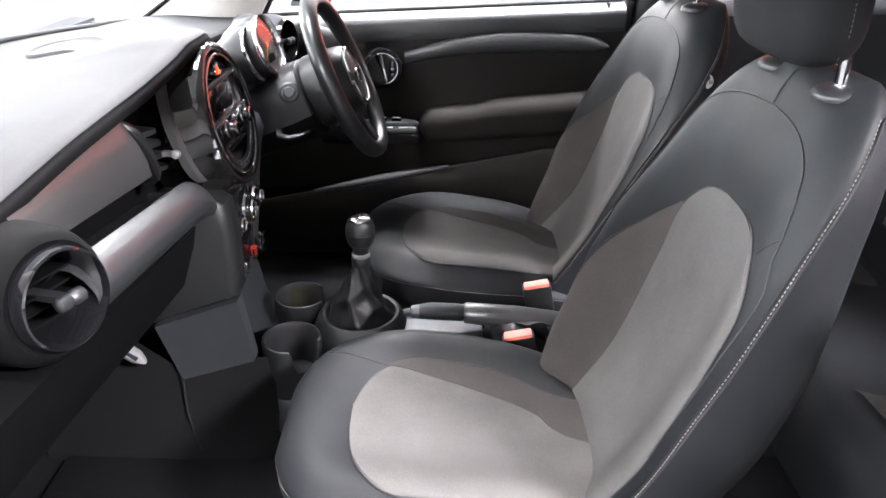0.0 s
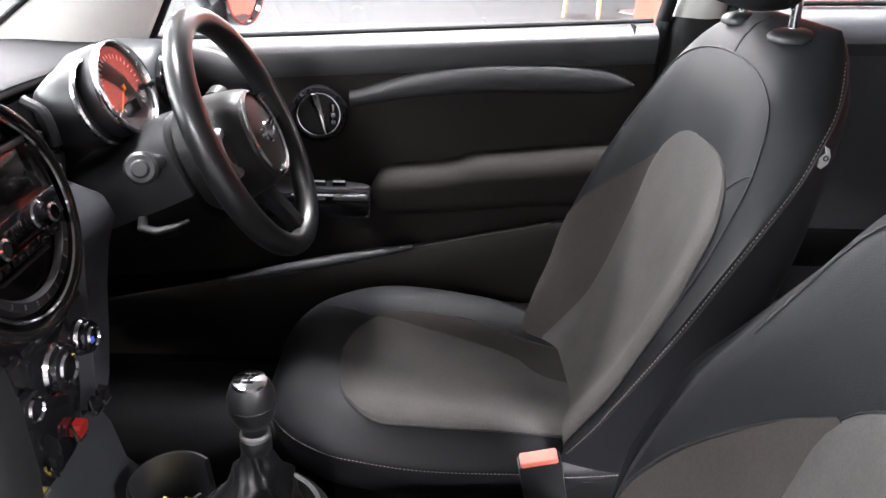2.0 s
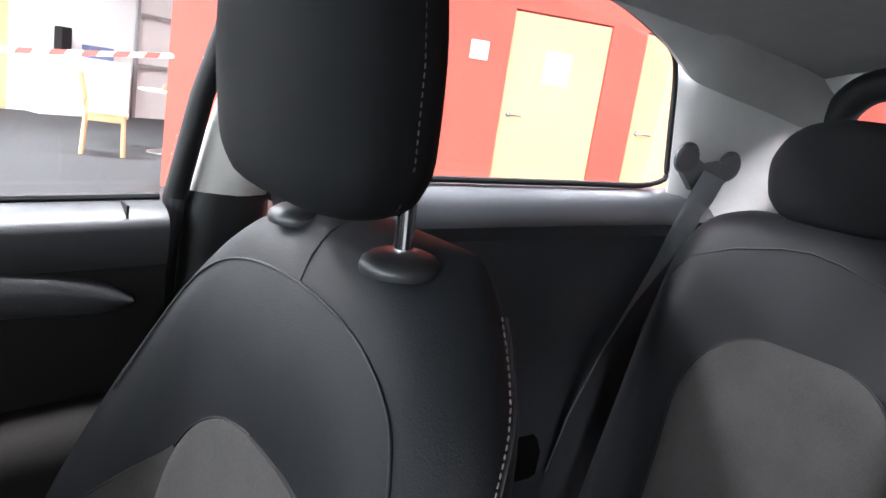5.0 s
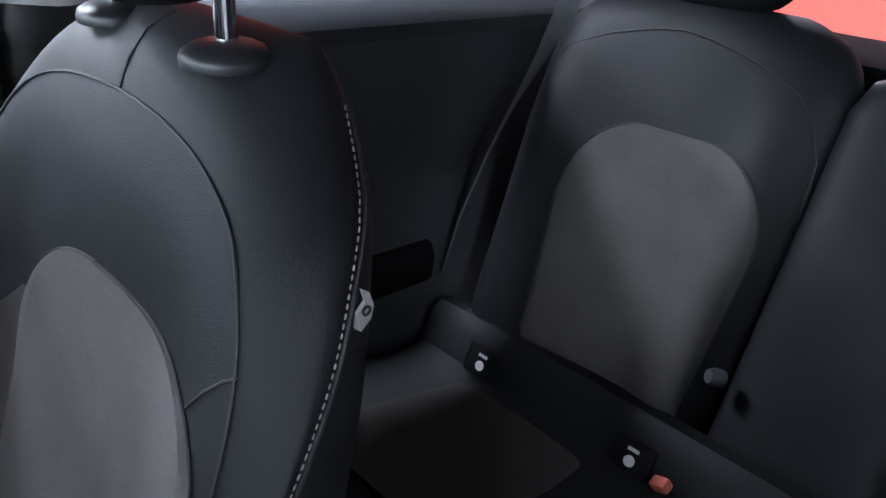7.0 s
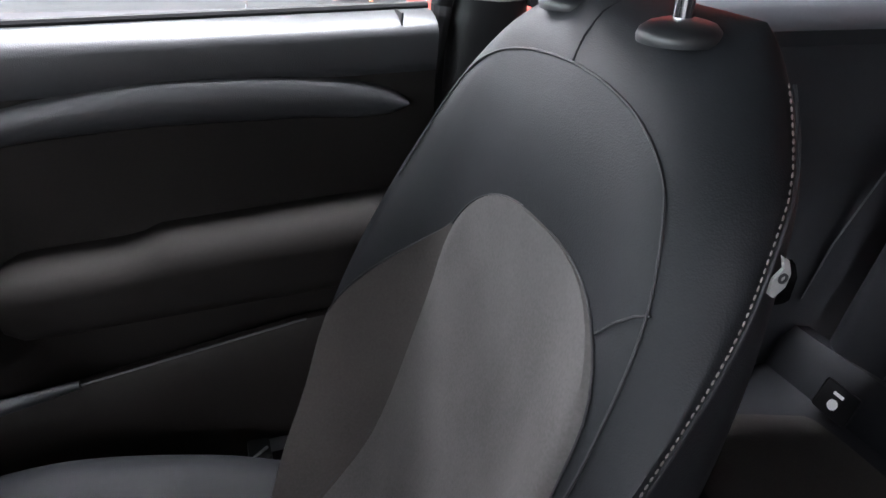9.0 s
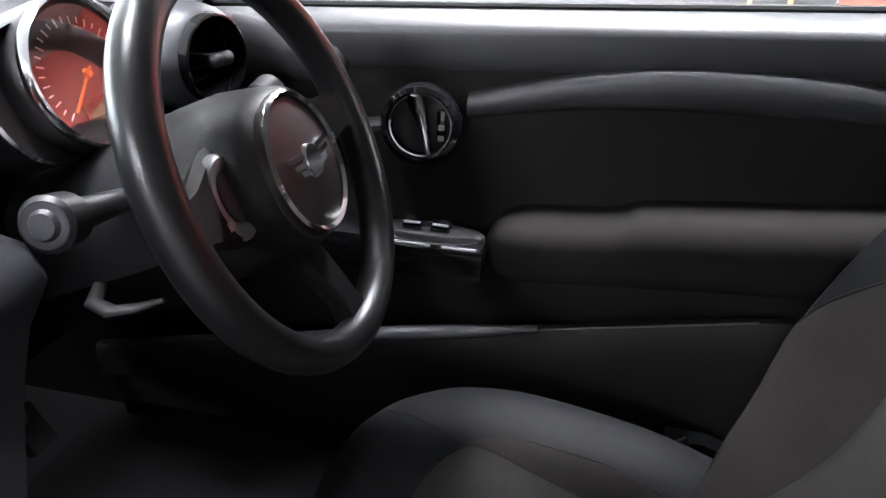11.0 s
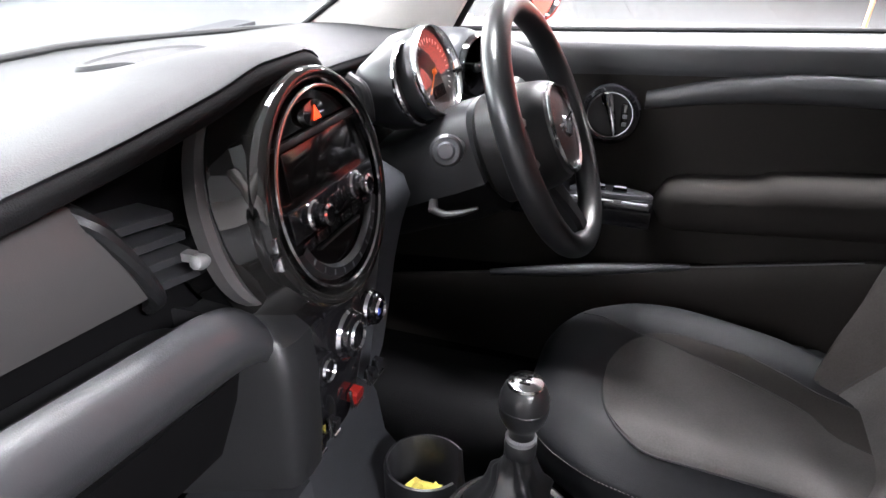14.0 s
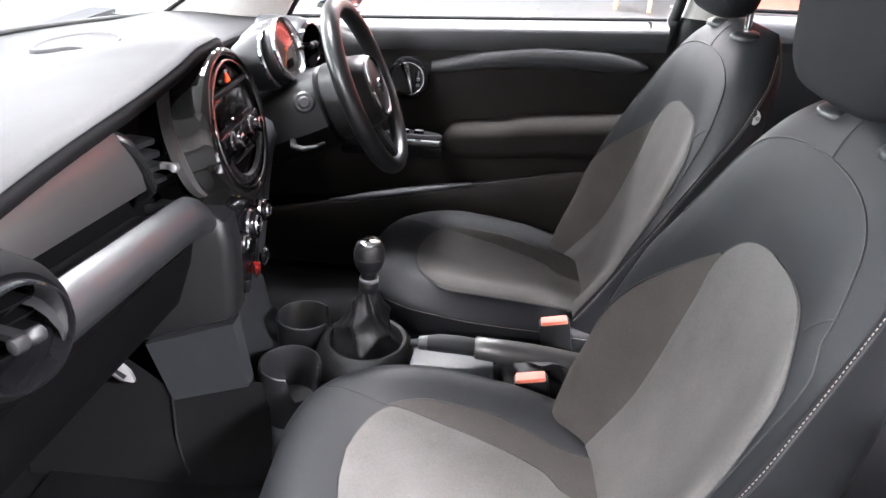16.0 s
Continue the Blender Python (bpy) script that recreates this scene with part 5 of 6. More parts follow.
for i in range(n + 1):
    y = -0.545 + 0.470 * i / n
    k = max(0.0, (y + 0.19) / 0.115)
    sink = 1 - math.sqrt(max(0.0, 1 - k * k))
    rows.append([Vector((x - 0.02 * sink, y, z + slope(y) - (0.085 * sink if z > 0.745 else 0.03 * sink))) for x, z in prof])
loft(bm, rows, False, False)
part("padded_roll", bm, ROLL, dash, "rounded padded roll above the glove box")
# lid coloured darker than its plastic, for the shade below the roll
bm = BM()
loft(bm, [[Vector((x, -0.69 + 0.585 * i / 12, z + 0.8 * slope(-0.69 + 0.585 * i / 12))) for x, z in ((-0.46, 0.73), (-0.405, 0.715), (-0.412, 0.68), (-0.44, 0.60), (-0.50, 0.53), (-0.60, 0.49), (-0.78, 0.46))] for i in range(13)], False, False)
part("glove_box", bm, SHADE_BLACK, dash, "black glove box lid, darkened further for shade")
bm = BM()
out = [(-0.358, 0.745), (-0.352, 0.70), (-0.352, 0.62), (-0.356, 0.57), (-0.50, 0.515), (-0.70, 0.50), (-0.62, 0.66), (-0.46, 0.77), (-0.40, 0.772)]
loft(bm, [[(x - 0.012, -0.118, z) for x, z in out], [(x - 0.003, -0.114, z) for x, z in out], [(x + 0.003, -0.106, z) for x, z in out], [(x + 0.006, -0.092, z) for x, z in out], [(x + 0.006, -0.066, z) for x, z in out]])
part("stack_cover", bm, PLASTIC, dash, "black side of the centre stack")
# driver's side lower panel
part("knee_panel", swept([(-0.47, 0.92), (-0.46, 0.86), (-0.44, 0.80), (-0.41, 0.77), (-0.40, 0.74), (-0.43, 0.66), (-0.50, 0.60), (-0.7, 0.55)], 0.16, 0.70), SHADE_BLACK, dash, "black panel below the steering column, darkened further for shade")
# closed ends and the pods round the outer vents
for sd in (-1, 1):
    bm = BM()
    slab(bm, [(-0.90, sd * 0.69, 0.90), (-0.46, sd * 0.69, 0.925), (-0.45, sd * 0.69, 0.90), (-0.44, sd * 0.69, 0.82), (-0.46, sd * 0.69, 0.72), (-0.50, sd * 0.69, 0.55), (-0.90, sd * 0.69, 0.5)], (0, sd * 0.012, 0))
    part("end_panel", bm, PLASTIC, dash, smooth=0)
# pod coloured almost black to hold its shading
bm = BM()
lathe(bm, [(0.0, -0.16), (0.074, -0.15), (0.076, -0.06), (0.073, -0.025), (0.067, -0.010), (0.060, -0.005), (0.053, -0.008)], frame_of((-0.376, -0.583, 0.848), (1, -0.36, 0.10), (0, 0, 1)), 40)
part("vent_pod", bm, SHADE_BLACK, dash, "rounded black pod round the outer vent, darkened further for shade")


# vents
def round_vent(x, y, z, r, facing, label):
    t = thing("round_air_vent", (x, y, z), label, "air vent", "round dashboard vents")
    m = frame_of((x, y, z), facing, (0, 0, 1))
    bm = BM()
    lathe(bm, [(r * 1.12, -0.035), (r * 1.12, -0.004), (r * 1.08, 0.004), (r * 1.03, 0.005), (r * 0.98, -0.002), (r * 0.95, -0.07)], m, 48)
    ring = part("vent_ring", bm, GLOSS, t, "gloss black vent ring")
    bm = BM()
    lathe(bm, [(0, -0.066), (r * 0.96, -0.066)], m, 36)
    part("vent_well", bm, SHADE_BLACK, t)
    for k in (-2, -1, 0, 1, 2):
        bm = BM()
        w = r * 0.90 * math.sqrt(1 - (k / 2.9)**2)
        box(bm, (k * r * 0.31 - 0.0012, -w, -0.060), (k * r * 0.31 + 0.0012, w, -0.034), m)
        part("slat", bm, SHADE_BLACK, t)
    bm = BM()
    tube(bm, [m @ Vector((0, q, 0.006)) for q in (-0.017, -0.015, -0.004, 0.0, 0.004, 0.015, 0.017)], [0.005, 0.008, 0.0085, 0.006, 0.0085, 0.008, 0.005], 14)
    box(bm, (-0.004, -0.006, -0.050), (0.004, 0.006, 0.006), m)
    part("thumb_tab", bm, SATIN, t, "satin black thumb tab")
    return t


round_vent(-0.372, -0.582, 0.848, 0.049, (1, -0.36, 0.10), "round gloss black air vent with a black tab")
round_vent(-0.372, 0.575, 0.885, 0.046, (1, -0.25, 0.05), "round gloss black air vent beside the steering wheel")
bm = BM()
lathe(bm, [(0.062, -0.12), (0.062, -0.03), (0.058, -0.012), (0.052, -0.006)], frame_of((-0.372, 0.575, 0.885), (1, -0.25, 0.05), (0, 0, 1)), 40)
part("vent_pod", bm, PLASTIC_GREY, dash, "rounded pod round the driver's vent")


def slat_vent(left, right, label, flip):
    """left and right: the vent's side edges, y at a height z."""
    ym = (left(0.86) + right(0.86)) / 2
    t = thing("slatted_air_vent", (-0.44, ym, 0.86), label, "air vent", "slatted dashboard vents")
    bm = BM()
    slab(bm, [(-0.470, left(0.800), 0.800), (-0.470, right(0.800), 0.800), (-0.470, right(0.915), 0.915), (-0.470, left(0.915), 0.915)], (-0.008, 0, 0))
    part("vent_well", bm, SHADE_BLACK, t, smooth=0)
    for k in range(4):
        z = 0.822 + 0.0225 * k
        y0, y1 = left(z) + 0.003, right(z) - 0.003
        bm = BM()
        loft(bm, [[Vector((-0.470, y, z + dz + 0.001)), Vector((-0.438, y, z + dz - 0.006)), Vector((-0.4345, y, z + dz - 0.004)), Vector((-0.4345, y, z + dz + 0.003)), Vector((-0.438, y, z + dz + 0.005)), Vector((-0.470, y, z + dz + 0.007))] for y, dz in ((y0, 0.006), (y1, -0.006))])
        part("slat", bm, ROLL, t)
    yt, zt = (right(0.846) - 0.024, 0.846) if not flip else (left(0.857) + 0.025, 0.857)
    bm = BM()
    tube(bm, [(-0.406, yt + q, zt - 0.25 * q) for q in (-0.019, -0.017, -0.011, -0.004, 0.0, 0.004, 0.011, 0.017, 0.019)], [0.003, 0.006, 0.0076, 0.006, 0.004, 0.006, 0.0076, 0.006, 0.003], 14)
    box(bm, (-0.43, yt - 0.005, zt - 0.004), (-0.405, yt + 0.005, zt + 0.004))
    part("thumb_tab", bm, STEEL_DARK, t, "satin grey thumb tab")
    for edge, off in ((left, -0.004),) if not flip else ((left, -0.004), (right, 0.004)):
        bm = BM()
        tube(bm, smooth_line([(x, edge(z) + off, z) for x, z in ((-0.455, 0.925), (-0.432, 0.910), (-0.424, 0.868), (-0.428, 0.828), (-0.45, 0.805))], 16), 0.0075, 8)
        part("vent_frame", bm, PLASTIC, t)
    return t


slat_vent(lambda z: -0.172 - 0.56 * (z - 0.815), lambda z: -0.105 - 0.52 * (z - 0.824), "slatted black air vent with a silver tab", False)
slat_vent(lambda z: 0.165, lambda z: 0.245, "slatted black air vent behind the steering wheel", True)

# ---- round centre display ----
CY, CZ, CX = 0.015, 0.865, -0.364
LEAN_BACK = 12.0
disc = thing("centre_display", (CX, CY, CZ), "round centre display with a chrome rim and a painted red reflection", "display")
dm = frame_of((CX, CY, CZ), (math.cos(radians(LEAN_BACK)), 0, math.sin(radians(LEAN_BACK))), (0, 1, 0)) @ Matrix.Diagonal((0.93, 0.93, 1, 1))
bm = BM()
lathe(bm, [(0.140, -0.11), (0.150, -0.068), (0.1570, -0.062), (0.1585, -0.056), (0.1570, -0.050), (0.1500, -0.0385), (0.1430, -0.0265), (0.1375, -0.0165), (0.1350, -0.009), (0.1335, -0.001), (0.1305, 0.0035), (0.1265, 0.0055), (0.1225, 0.0050), (0.1185, 0.0020), (0.1150, -0.003), (0.112, -0.008)], dm, 96)
part("housing", bm, LACQUER, disc, "gloss black drum-shaped housing")
bm = BM()
lathe(bm, [(0.1135, -0.002), (0.113, 0.004), (0.1110, 0.0058), (0.109, 0.004), (0.1085, -0.002)], dm, 80)
part("chrome_ring", bm, CHROME, disc)
# arc that paints a red reflection onto the chrome ring
bm = BM()
lathe(bm, [(0.1120, 0.0053), (0.1108, 0.0064), (0.1096, 0.0051)], dm, 60, 120, 55)
part("sheen_arc", bm, RED_SHEEN, disc, "painted red reflection along the chrome ring")
bm = BM()
lathe(bm, [(0.0, -0.006), (0.107, -0.005), (0.113, 0.002)], dm, 64)
part("face", bm, SCREEN, disc, "dark glossy face")
# side flange in grey
bm = BM()
strip = []
fa = (128, 138, 147, 157, 168, 178, 190, 202, 210)
fr, fd, fw = spline(fa, (0.156, 0.157, 0.158, 0.159, 0.159, 0.159, 0.158, 0.156, 0.153)), spline(fa, (-0.047, -0.046, -0.045, -0.043, -0.041, -0.038, -0.036, -0.034, -0.032)), spline(fa, (0.004, 0.006, 0.008, 0.009, 0.010, 0.011, 0.011, 0.008, 0.003))
for a, r, d, w in [(q, fr(q), fd(q), fw(q)) for q in [128 + 82 * i / 36 for i in range(37)]]:
    ca, sa = math.cos(radians(a)), math.sin(radians(a))
    strip.append([dm @ Vector((q * ca, q * sa, d + e)) for q, e in ((r + w, -0.012), (r + w * 0.8, 0.0), (r, 0.004), (r - w * 0.8, 0.0), (r - w, -0.014))])
loft(bm, strip, False, False)
part("side_flange", bm, TRIM, disc, "grey curved side flange")


def on_face(name, lo, hi, mat, parent=disc, z0=-0.006, z1=0.002, bevel=0.002, label=""):
    bm = BM()
    box(bm, (lo[0], lo[1], z0), (hi[0], hi[1], z1), dm, bevel)
    return part(name, bm, mat, parent, label)


on_face("screen", (-0.078, 0.010), (0.070, 0.060), SCREEN, z1=-0.001, label="dark unlit screen")
on_face("screen_bezel", (-0.092, 0.062), (0.086, 0.070), SEAL, z1=0.003)
on_face("button_strip", (-0.098, -0.030), (0.098, 0.004), GLOSS, z1=0.004)
for x in (-0.052, 0.047):
    bm = BM()
    q = dm @ pose(x, -0.014, 0.003)
    lathe(bm, [(0.0155, 0.0), (0.015, 0.004), (0.012, 0.006), (0.011, 0.016), (0.0095, 0.019), (0.0, 0.019)], q, 32)
    kn = part("knob", bm, GLOSS, disc, "gloss black rotary knob with chrome rims")
    bm = BM()
    lathe(bm, [(0.016, 0.001), (0.017, 0.003), (0.0152, 0.005)], q, 32)
    lathe(bm, [(0.0113, 0.015), (0.0118, 0.0185), (0.0088, 0.0198)], q, 32)
    part("chrome_rim", bm, CHROME, kn)
for i in range(4):
    on_face("button", (-0.025 + 0.0135 * i, -0.022), (-0.0135 + 0.0135 * i, -0.006), GLOSS, z1=0.006)
for i in range(6):
    w = 0.084
    on_face("preset_button", (-w + i * 0.028 + 0.001, -0.046), (-w + i * 0.028 + 0.026, -0.034), GLOSS, z1=0.003)
on_face("disc_slot", (-0.05, -0.056), (0.05, -0.052), SEAL, z1=0.0)
bm = BM()
lathe(bm, [(0.104, -0.003), (0.100, 0.004), (0.090, 0.004), (0.086, -0.003)], dm, 50, 130, 205)
part("lower_arc", bm, SEAL, disc, "grey arc along the lower rim")
for i in range(9):
    a = radians(218 + i * 13)
    q = dm @ pose(0.095 * math.cos(a), 0.095 * math.sin(a), 0.004, 0, 0, math.degrees(a))
    bm = BM()
    box(bm, (-0.003, -0.0012, 0), (0.003, 0.0012, 0.0008), q)
    part("mark", bm, PLASTIC_GREY, disc, smooth=0)
bm = BM()
lathe(bm, [(0.0, 0.003), (0.015, 0.002), (0.017, -0.003)], dm @ pose(0.000, 0.084, 0) @ Matrix.Diagonal((1.5, 0.9, 1, 1)), 28)
hz = part("hazard_button", bm, GLOSS, disc, "hazard light button with a lit red triangle")
bm = BM()
q = dm @ pose(0.000, 0.083, 0.0035)
slab(bm, [q @ Vector(p) for p in ((-0.0085, -0.006, 0), (0.0085, -0.006, 0), (0, 0.009, 0))], q.to_3x3() @ Vector((0, 0, 0.001)))
part("triangle", bm, HAZARD, hz, smooth=0)
# chrome clasp marks at the rim's side
for zz in (-0.035, -0.015):
    bm = BM()
    box(bm, (-0.1315, zz - 0.008, -0.006), (-0.1265, zz + 0.008, 0.0055), dm, 0.0015)
    part("rim_clip", bm, CHROME, disc)

# ---- climate controls ----
clim = thing("climate_panel", (-0.35, 0.02, 0.63), "gloss black climate panel with three chrome dials", "control panel")
bm = BM()
rows = []
for z, x, w in ((0.745, -0.385, 0.105), (0.73, -0.368, 0.115), (0.68, -0.360, 0.118), (0.62, -0.362, 0.112), (0.58, -0.366, 0.100), (0.545, -0.372, 0.085), (0.535, -0.39, 0.08)):
    rows.append([Vector((x - 0.06 * abs(s)**4, 0.02 + s * w, z)) for s in [i / 8 - 1 for i in range(17)]])
loft(bm, rows, False, False)
part("panel", bm, GLOSS, clim)
for y, r in ((-0.047, 0.021), (0.026, 0.028), (0.090, 0.021)):
    q = frame_of((-0.360, y, 0.680), (1, 0, 0.05), (0, 1, 0))
    bm = BM()
    lathe(bm, [(r, -0.004), (r, 0.010), (r * 0.9, 0.014), (r * 0.62, 0.015), (r * 0.58, 0.010), (0, 0.010)], q, 36)
    dial = part("dial", bm, GLOSS, clim, "gloss black dial with chrome rings")
    bm = BM()
    lathe(bm, [(r * 1.02, -0.002), (r * 1.10, 0.003), (r * 1.0, 0.007)], q, 36)
    lathe(bm, [(r * 0.66, 0.0152), (r * 0.60, 0.018), (r * 0.52, 0.0155)], q, 36)
    part("chrome_ring", bm, CHROME, dial)
    if y > 0.05:
        bm = BM()
        box(bm, (-0.006, -0.009, 0.011), (0.006, -0.003, 0.013), q)
        part("marking", bm, BLUE, dial, smooth=0)
for i in range(7):
    bm = BM()
    q = frame_of((-0.366, -0.065 + 0.028 * i, 0.727), (1, 0, 0.3), (0, 1, 0))
    box(bm, (-0.011, -0.004, 0), (0.011, 0.004, 0.004), q, 0.0015)
    part("button", bm, CHROME if i in (0, 3, 6) else GLOSS, clim)
for i, y in enumerate((-0.055, -0.020, 0.040, 0.085, 0.108)):
    w = 0.0105 if i == 2 else 0.007
    q = frame_of((-0.364, y, 0.586), (1, 0, -0.12), (0, 1, 0))
    bm = BM()
    loft(bm, [[q @ Vector((sx * w * k, v, d)) for sx, d in ((-1, 0.0), (1, 0.0), (1, 0.012), (-1, 0.012))] for v, k in ((0.007, 0.7), (0.004, 1.0), (-0.007, 1.0), (-0.010, 0.8))])
    tg = part("toggle", bm, TOGGLE_RED if i == 2 else GLOSS, clim, "red start toggle" if i == 2 else "")
    bm = BM()
    tube(bm, [q @ Vector((-w, -0.013, 0.012)), q @ Vector((w, -0.013, 0.012))], 0.0022, 8)
    tube(bm, [q @ Vector((-w - 0.003, 0.012, 0.004)), q @ Vector((-w - 0.003, -0.012, 0.010))], 0.002, 8)
    part("chrome_edge", bm, CHROME, tg)
# grey cheek beside the stack, towards the driver
bm = BM()
rows = []
for z, x, y0, y1 in ((0.835, -0.41, 0.125, 0.205), (0.80, -0.375, 0.125, 0.238), (0.77, -0.368, 0.125, 0.246), (0.74, -0.370, 0.120, 0.218), (0.69, -0.374, 0.116, 0.200), (0.62, -0.378, 0.110, 0.186), (0.56, -0.384, 0.108, 0.176), (0.52, -0.392, 0.112, 0.164), (0.508, -0.41, 0.120, 0.150)):
    rows.append([Vector((x - 0.03, 0.02 + y0, z)), Vector((x, 0.02 + y0 + 0.012, z)), Vector((x, 0.02 + y1 - 0.012, z)), Vector((x - 0.012, 0.02 + y1, z)), Vector((x - 0.25, 0.02 + y1, z))])
loft(bm, rows, False, False)
part("stack_cheek", bm, PLASTIC_GREY, clim, "grey moulded cheek beside the dials")
bm = BM()
loft(bm, [[(-0.44, y, 0.545 - dz), (-0.40, y, 0.53 - dz), (-0.384, y, 0.50 - dz), (-0.372, y, 0.43), (-0.345, y, 0.40), (-0.335, y, 0.30), (-0.44, y, 0.30)] for y, dz in ((-0.075, 0), (-0.07, 0), (0.155, 0.0), (0.16, 0.005))])
part("stack_foot", bm, FELT, clim, "grey foot of the centre stack")

# ---- steering ----
WC = Vector((-0.205, 0.370, 0.851))
wn = Vector((math.cos(radians(24)), 0.0, math.sin(radians(24))))
wm = frame_of(WC, wn, (0, 1, 0))
t = thing("steering_wheel", WC, "black leather three-spoke steering wheel with a chrome-rimmed hub", "steering wheel")
bm = BM()
tube(bm, [wm @ Vector((0.172 * math.cos(a), 0.172 * math.sin(a), 0)) for a in [2 * math.pi * k / 72 for k in range(72)]], 0.0165, 16, True, 1.15, up=wn)
part("rim", bm, RIM_LEATHER, t, "black leather rim")
bm = BM()
rings = []
for z, r in ((-0.085, 0.070), (-0.075, 0.080), (-0.04, 0.080), (-0.022, 0.077), (0.000, 0.073), (0.012, 0.069), (0.018, 0.065), (0.019, 0.060)):
    rings.append([wm @ Vector((1.08 * r * math.copysign(abs(math.cos(q))**0.85, math.cos(q)), r * math.copysign(abs(math.sin(q))**0.85, math.sin(q)) - 0.006, z)) for q in [2 * math.pi * k / 40 for k in range(40)]])
loft(bm, rings)
hub = part("hub", bm, PLASTIC, t, "black padded hub")
hm = wm @ pose(0, -0.006, 0.010)
bm = BM()
lathe(bm, [(0.0645, 0.008), (0.065, 0.013), (0.062, 0.0155), (0.0585, 0.013), (0.058, 0.009)], hm, 56)
part("chrome_ring", bm, CHROME, hub)
bm = BM()
lathe(bm, [(0.0, 0.0165), (0.030, 0.0155), (0.059, 0.010)], hm, 40)
part("hub_cap", bm, PLASTIC, hub)
bm = BM()
lathe(bm, [(0.0, 0.0195), (0.014, 0.0195), (0.0158, 0.016)], hm, 24)
part("emblem", bm, CHROME, hub, "round chrome emblem", smooth=20)
for sd in (-1, 1):
    for k, (y, x1) in enumerate(((0.0085, 0.041), (0.001, 0.036), (-0.0065, 0.028))):
        bm = BM()
        slab(bm, [hm @ Vector((sd * x, yy, 0.0160)) for x, yy in ((0.014, y - 0.0024), (x1, y), (x1 + 0.0015, y + 0.0045), (0.014, y + 0.0026))], wn * 0.0022)
        part("emblem_bar", bm, CHROME, hub, smooth=20)
for sd in (1, -1):
    bm = BM()
    loft(bm, [[wm @ Vector((sd * x, lift + w * v, z + d)) for v, d in ((-1, 0), (-0.8, 0.008), (0.8, 0.008), (1, 0), (0.8, -0.012), (-0.8, -0.012))] for x, w, z, lift in ((0.050, 0.042, -0.020, 0.002), (0.080, 0.042, -0.018, 0.002), (0.100, 0.036, -0.015, 0.002), (0.125, 0.026, -0.010, 0.003), (0.145, 0.022, -0.004, 0.006), (0.166, 0.028, -0.002, 0.004))])
    sp = part("spoke", bm, SEAL, t)
    place = wm @ pose(sd * 0.080, 0.002, -0.010) @ Matrix.Diagonal((0.030, 0.036, 1, 1))
    bm = BM()
    lathe(bm, [(1.06, -0.010), (1.0, 0.001), (0.90, 0.0045), (0.70, 0.0040), (0.60, 0.001)], place, 40)
    part("spoke_bezel", bm, SILVER, sp, "satin silver oval bezel")
    bm = BM()
    lathe(bm, [(0.0, 0.004), (0.4, 0.0035), (0.62, 0.001)], place, 32)
    part("button_pad", bm, PLASTIC_GREY, sp, "grey button pad in the bezel")
    bm = BM()
    box(bm, (-0.004, -0.0035, 0.0), (0.004, 0.0035, 0.001), wm @ pose(sd * 0.112, -0.012, 0.0))
    part("spoke_mark", bm, SILVER, sp, smooth=0)
bm = BM()
loft(bm, [[wm @ Vector((w * v, -x, z + d)) for v, d in ((-1, 0), (-0.8, 0.008), (0.8, 0.008), (1, 0), (0.8, -0.012), (-0.8, -0.012))] for x, w, z in ((0.060, 0.024, -0.03), (0.085, 0.023, -0.022), (0.115, 0.019, -0.012), (0.14, 0.016, -0.005), (0.165, 0.022, -0.002))])
# darker than the side spokes: its shade is put into the colour
part("spoke", bm, DULL, t)

t = thing("steering_column", (-0.33, 0.372, 0.79), "black steering column shroud with two stalks", "steering column")
# lit top and shaded underside of the shroud, painted as two materials
for name, a0, a1, mat, label in (("upper_shroud", -8, 188, ROLL, "upper half of the shroud, light from above painted in as grey"), ("lower_shroud", 188, 352, DULL, "lower half of the shroud, shade painted in as black")):
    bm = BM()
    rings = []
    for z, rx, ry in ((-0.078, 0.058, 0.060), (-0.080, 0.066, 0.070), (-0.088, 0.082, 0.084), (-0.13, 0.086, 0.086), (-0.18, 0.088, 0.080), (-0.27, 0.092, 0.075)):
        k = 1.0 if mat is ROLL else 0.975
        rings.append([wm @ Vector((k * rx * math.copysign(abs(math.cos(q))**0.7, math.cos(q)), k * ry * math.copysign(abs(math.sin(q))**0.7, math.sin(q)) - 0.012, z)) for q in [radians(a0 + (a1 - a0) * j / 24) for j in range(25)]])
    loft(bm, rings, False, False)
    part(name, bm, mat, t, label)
for sd in (-1, 1):
    root = wm @ Vector((sd * 0.080, 0.028, -0.105))
    tip = wm @ Vector((sd * 0.186, 0.046, -0.078))
    bm = BM()
    tube(bm, [root, root.lerp(tip, 0.5), root.lerp(tip, 0.72), root.lerp(tip, 0.76), root.lerp(tip, 0.97), tip], [0.010, 0.012, 0.013, 0.0195, 0.0205, 0.017], 20)
    st = part("stalk", bm, ROLL, t, "dark grey control stalk")
    bm = BM()
    way = (tip - root).normalized()
    lathe(bm, [(0.0, 0.004), (0.009, 0.004), (0.0105, 0.002), (0.0115, 0.0005), (0.016, 0.0005)], frame_of(tip, way), 24)
    part("stalk_button", bm, PLASTIC_GREY, st)
bm = BM()
tube(bm, [(-0.345, 0.285, 0.752), (-0.338, 0.264, 0.746), (-0.318, 0.258, 0.744), (-0.295, 0.262, 0.749), (-0.275, 0.270, 0.756)], [0.006, 0.008, 0.0085, 0.007, 0.004], 12, flat=0.6)
part("tilt_lever", bm, PLASTIC, t, "grey column adjuster lever")

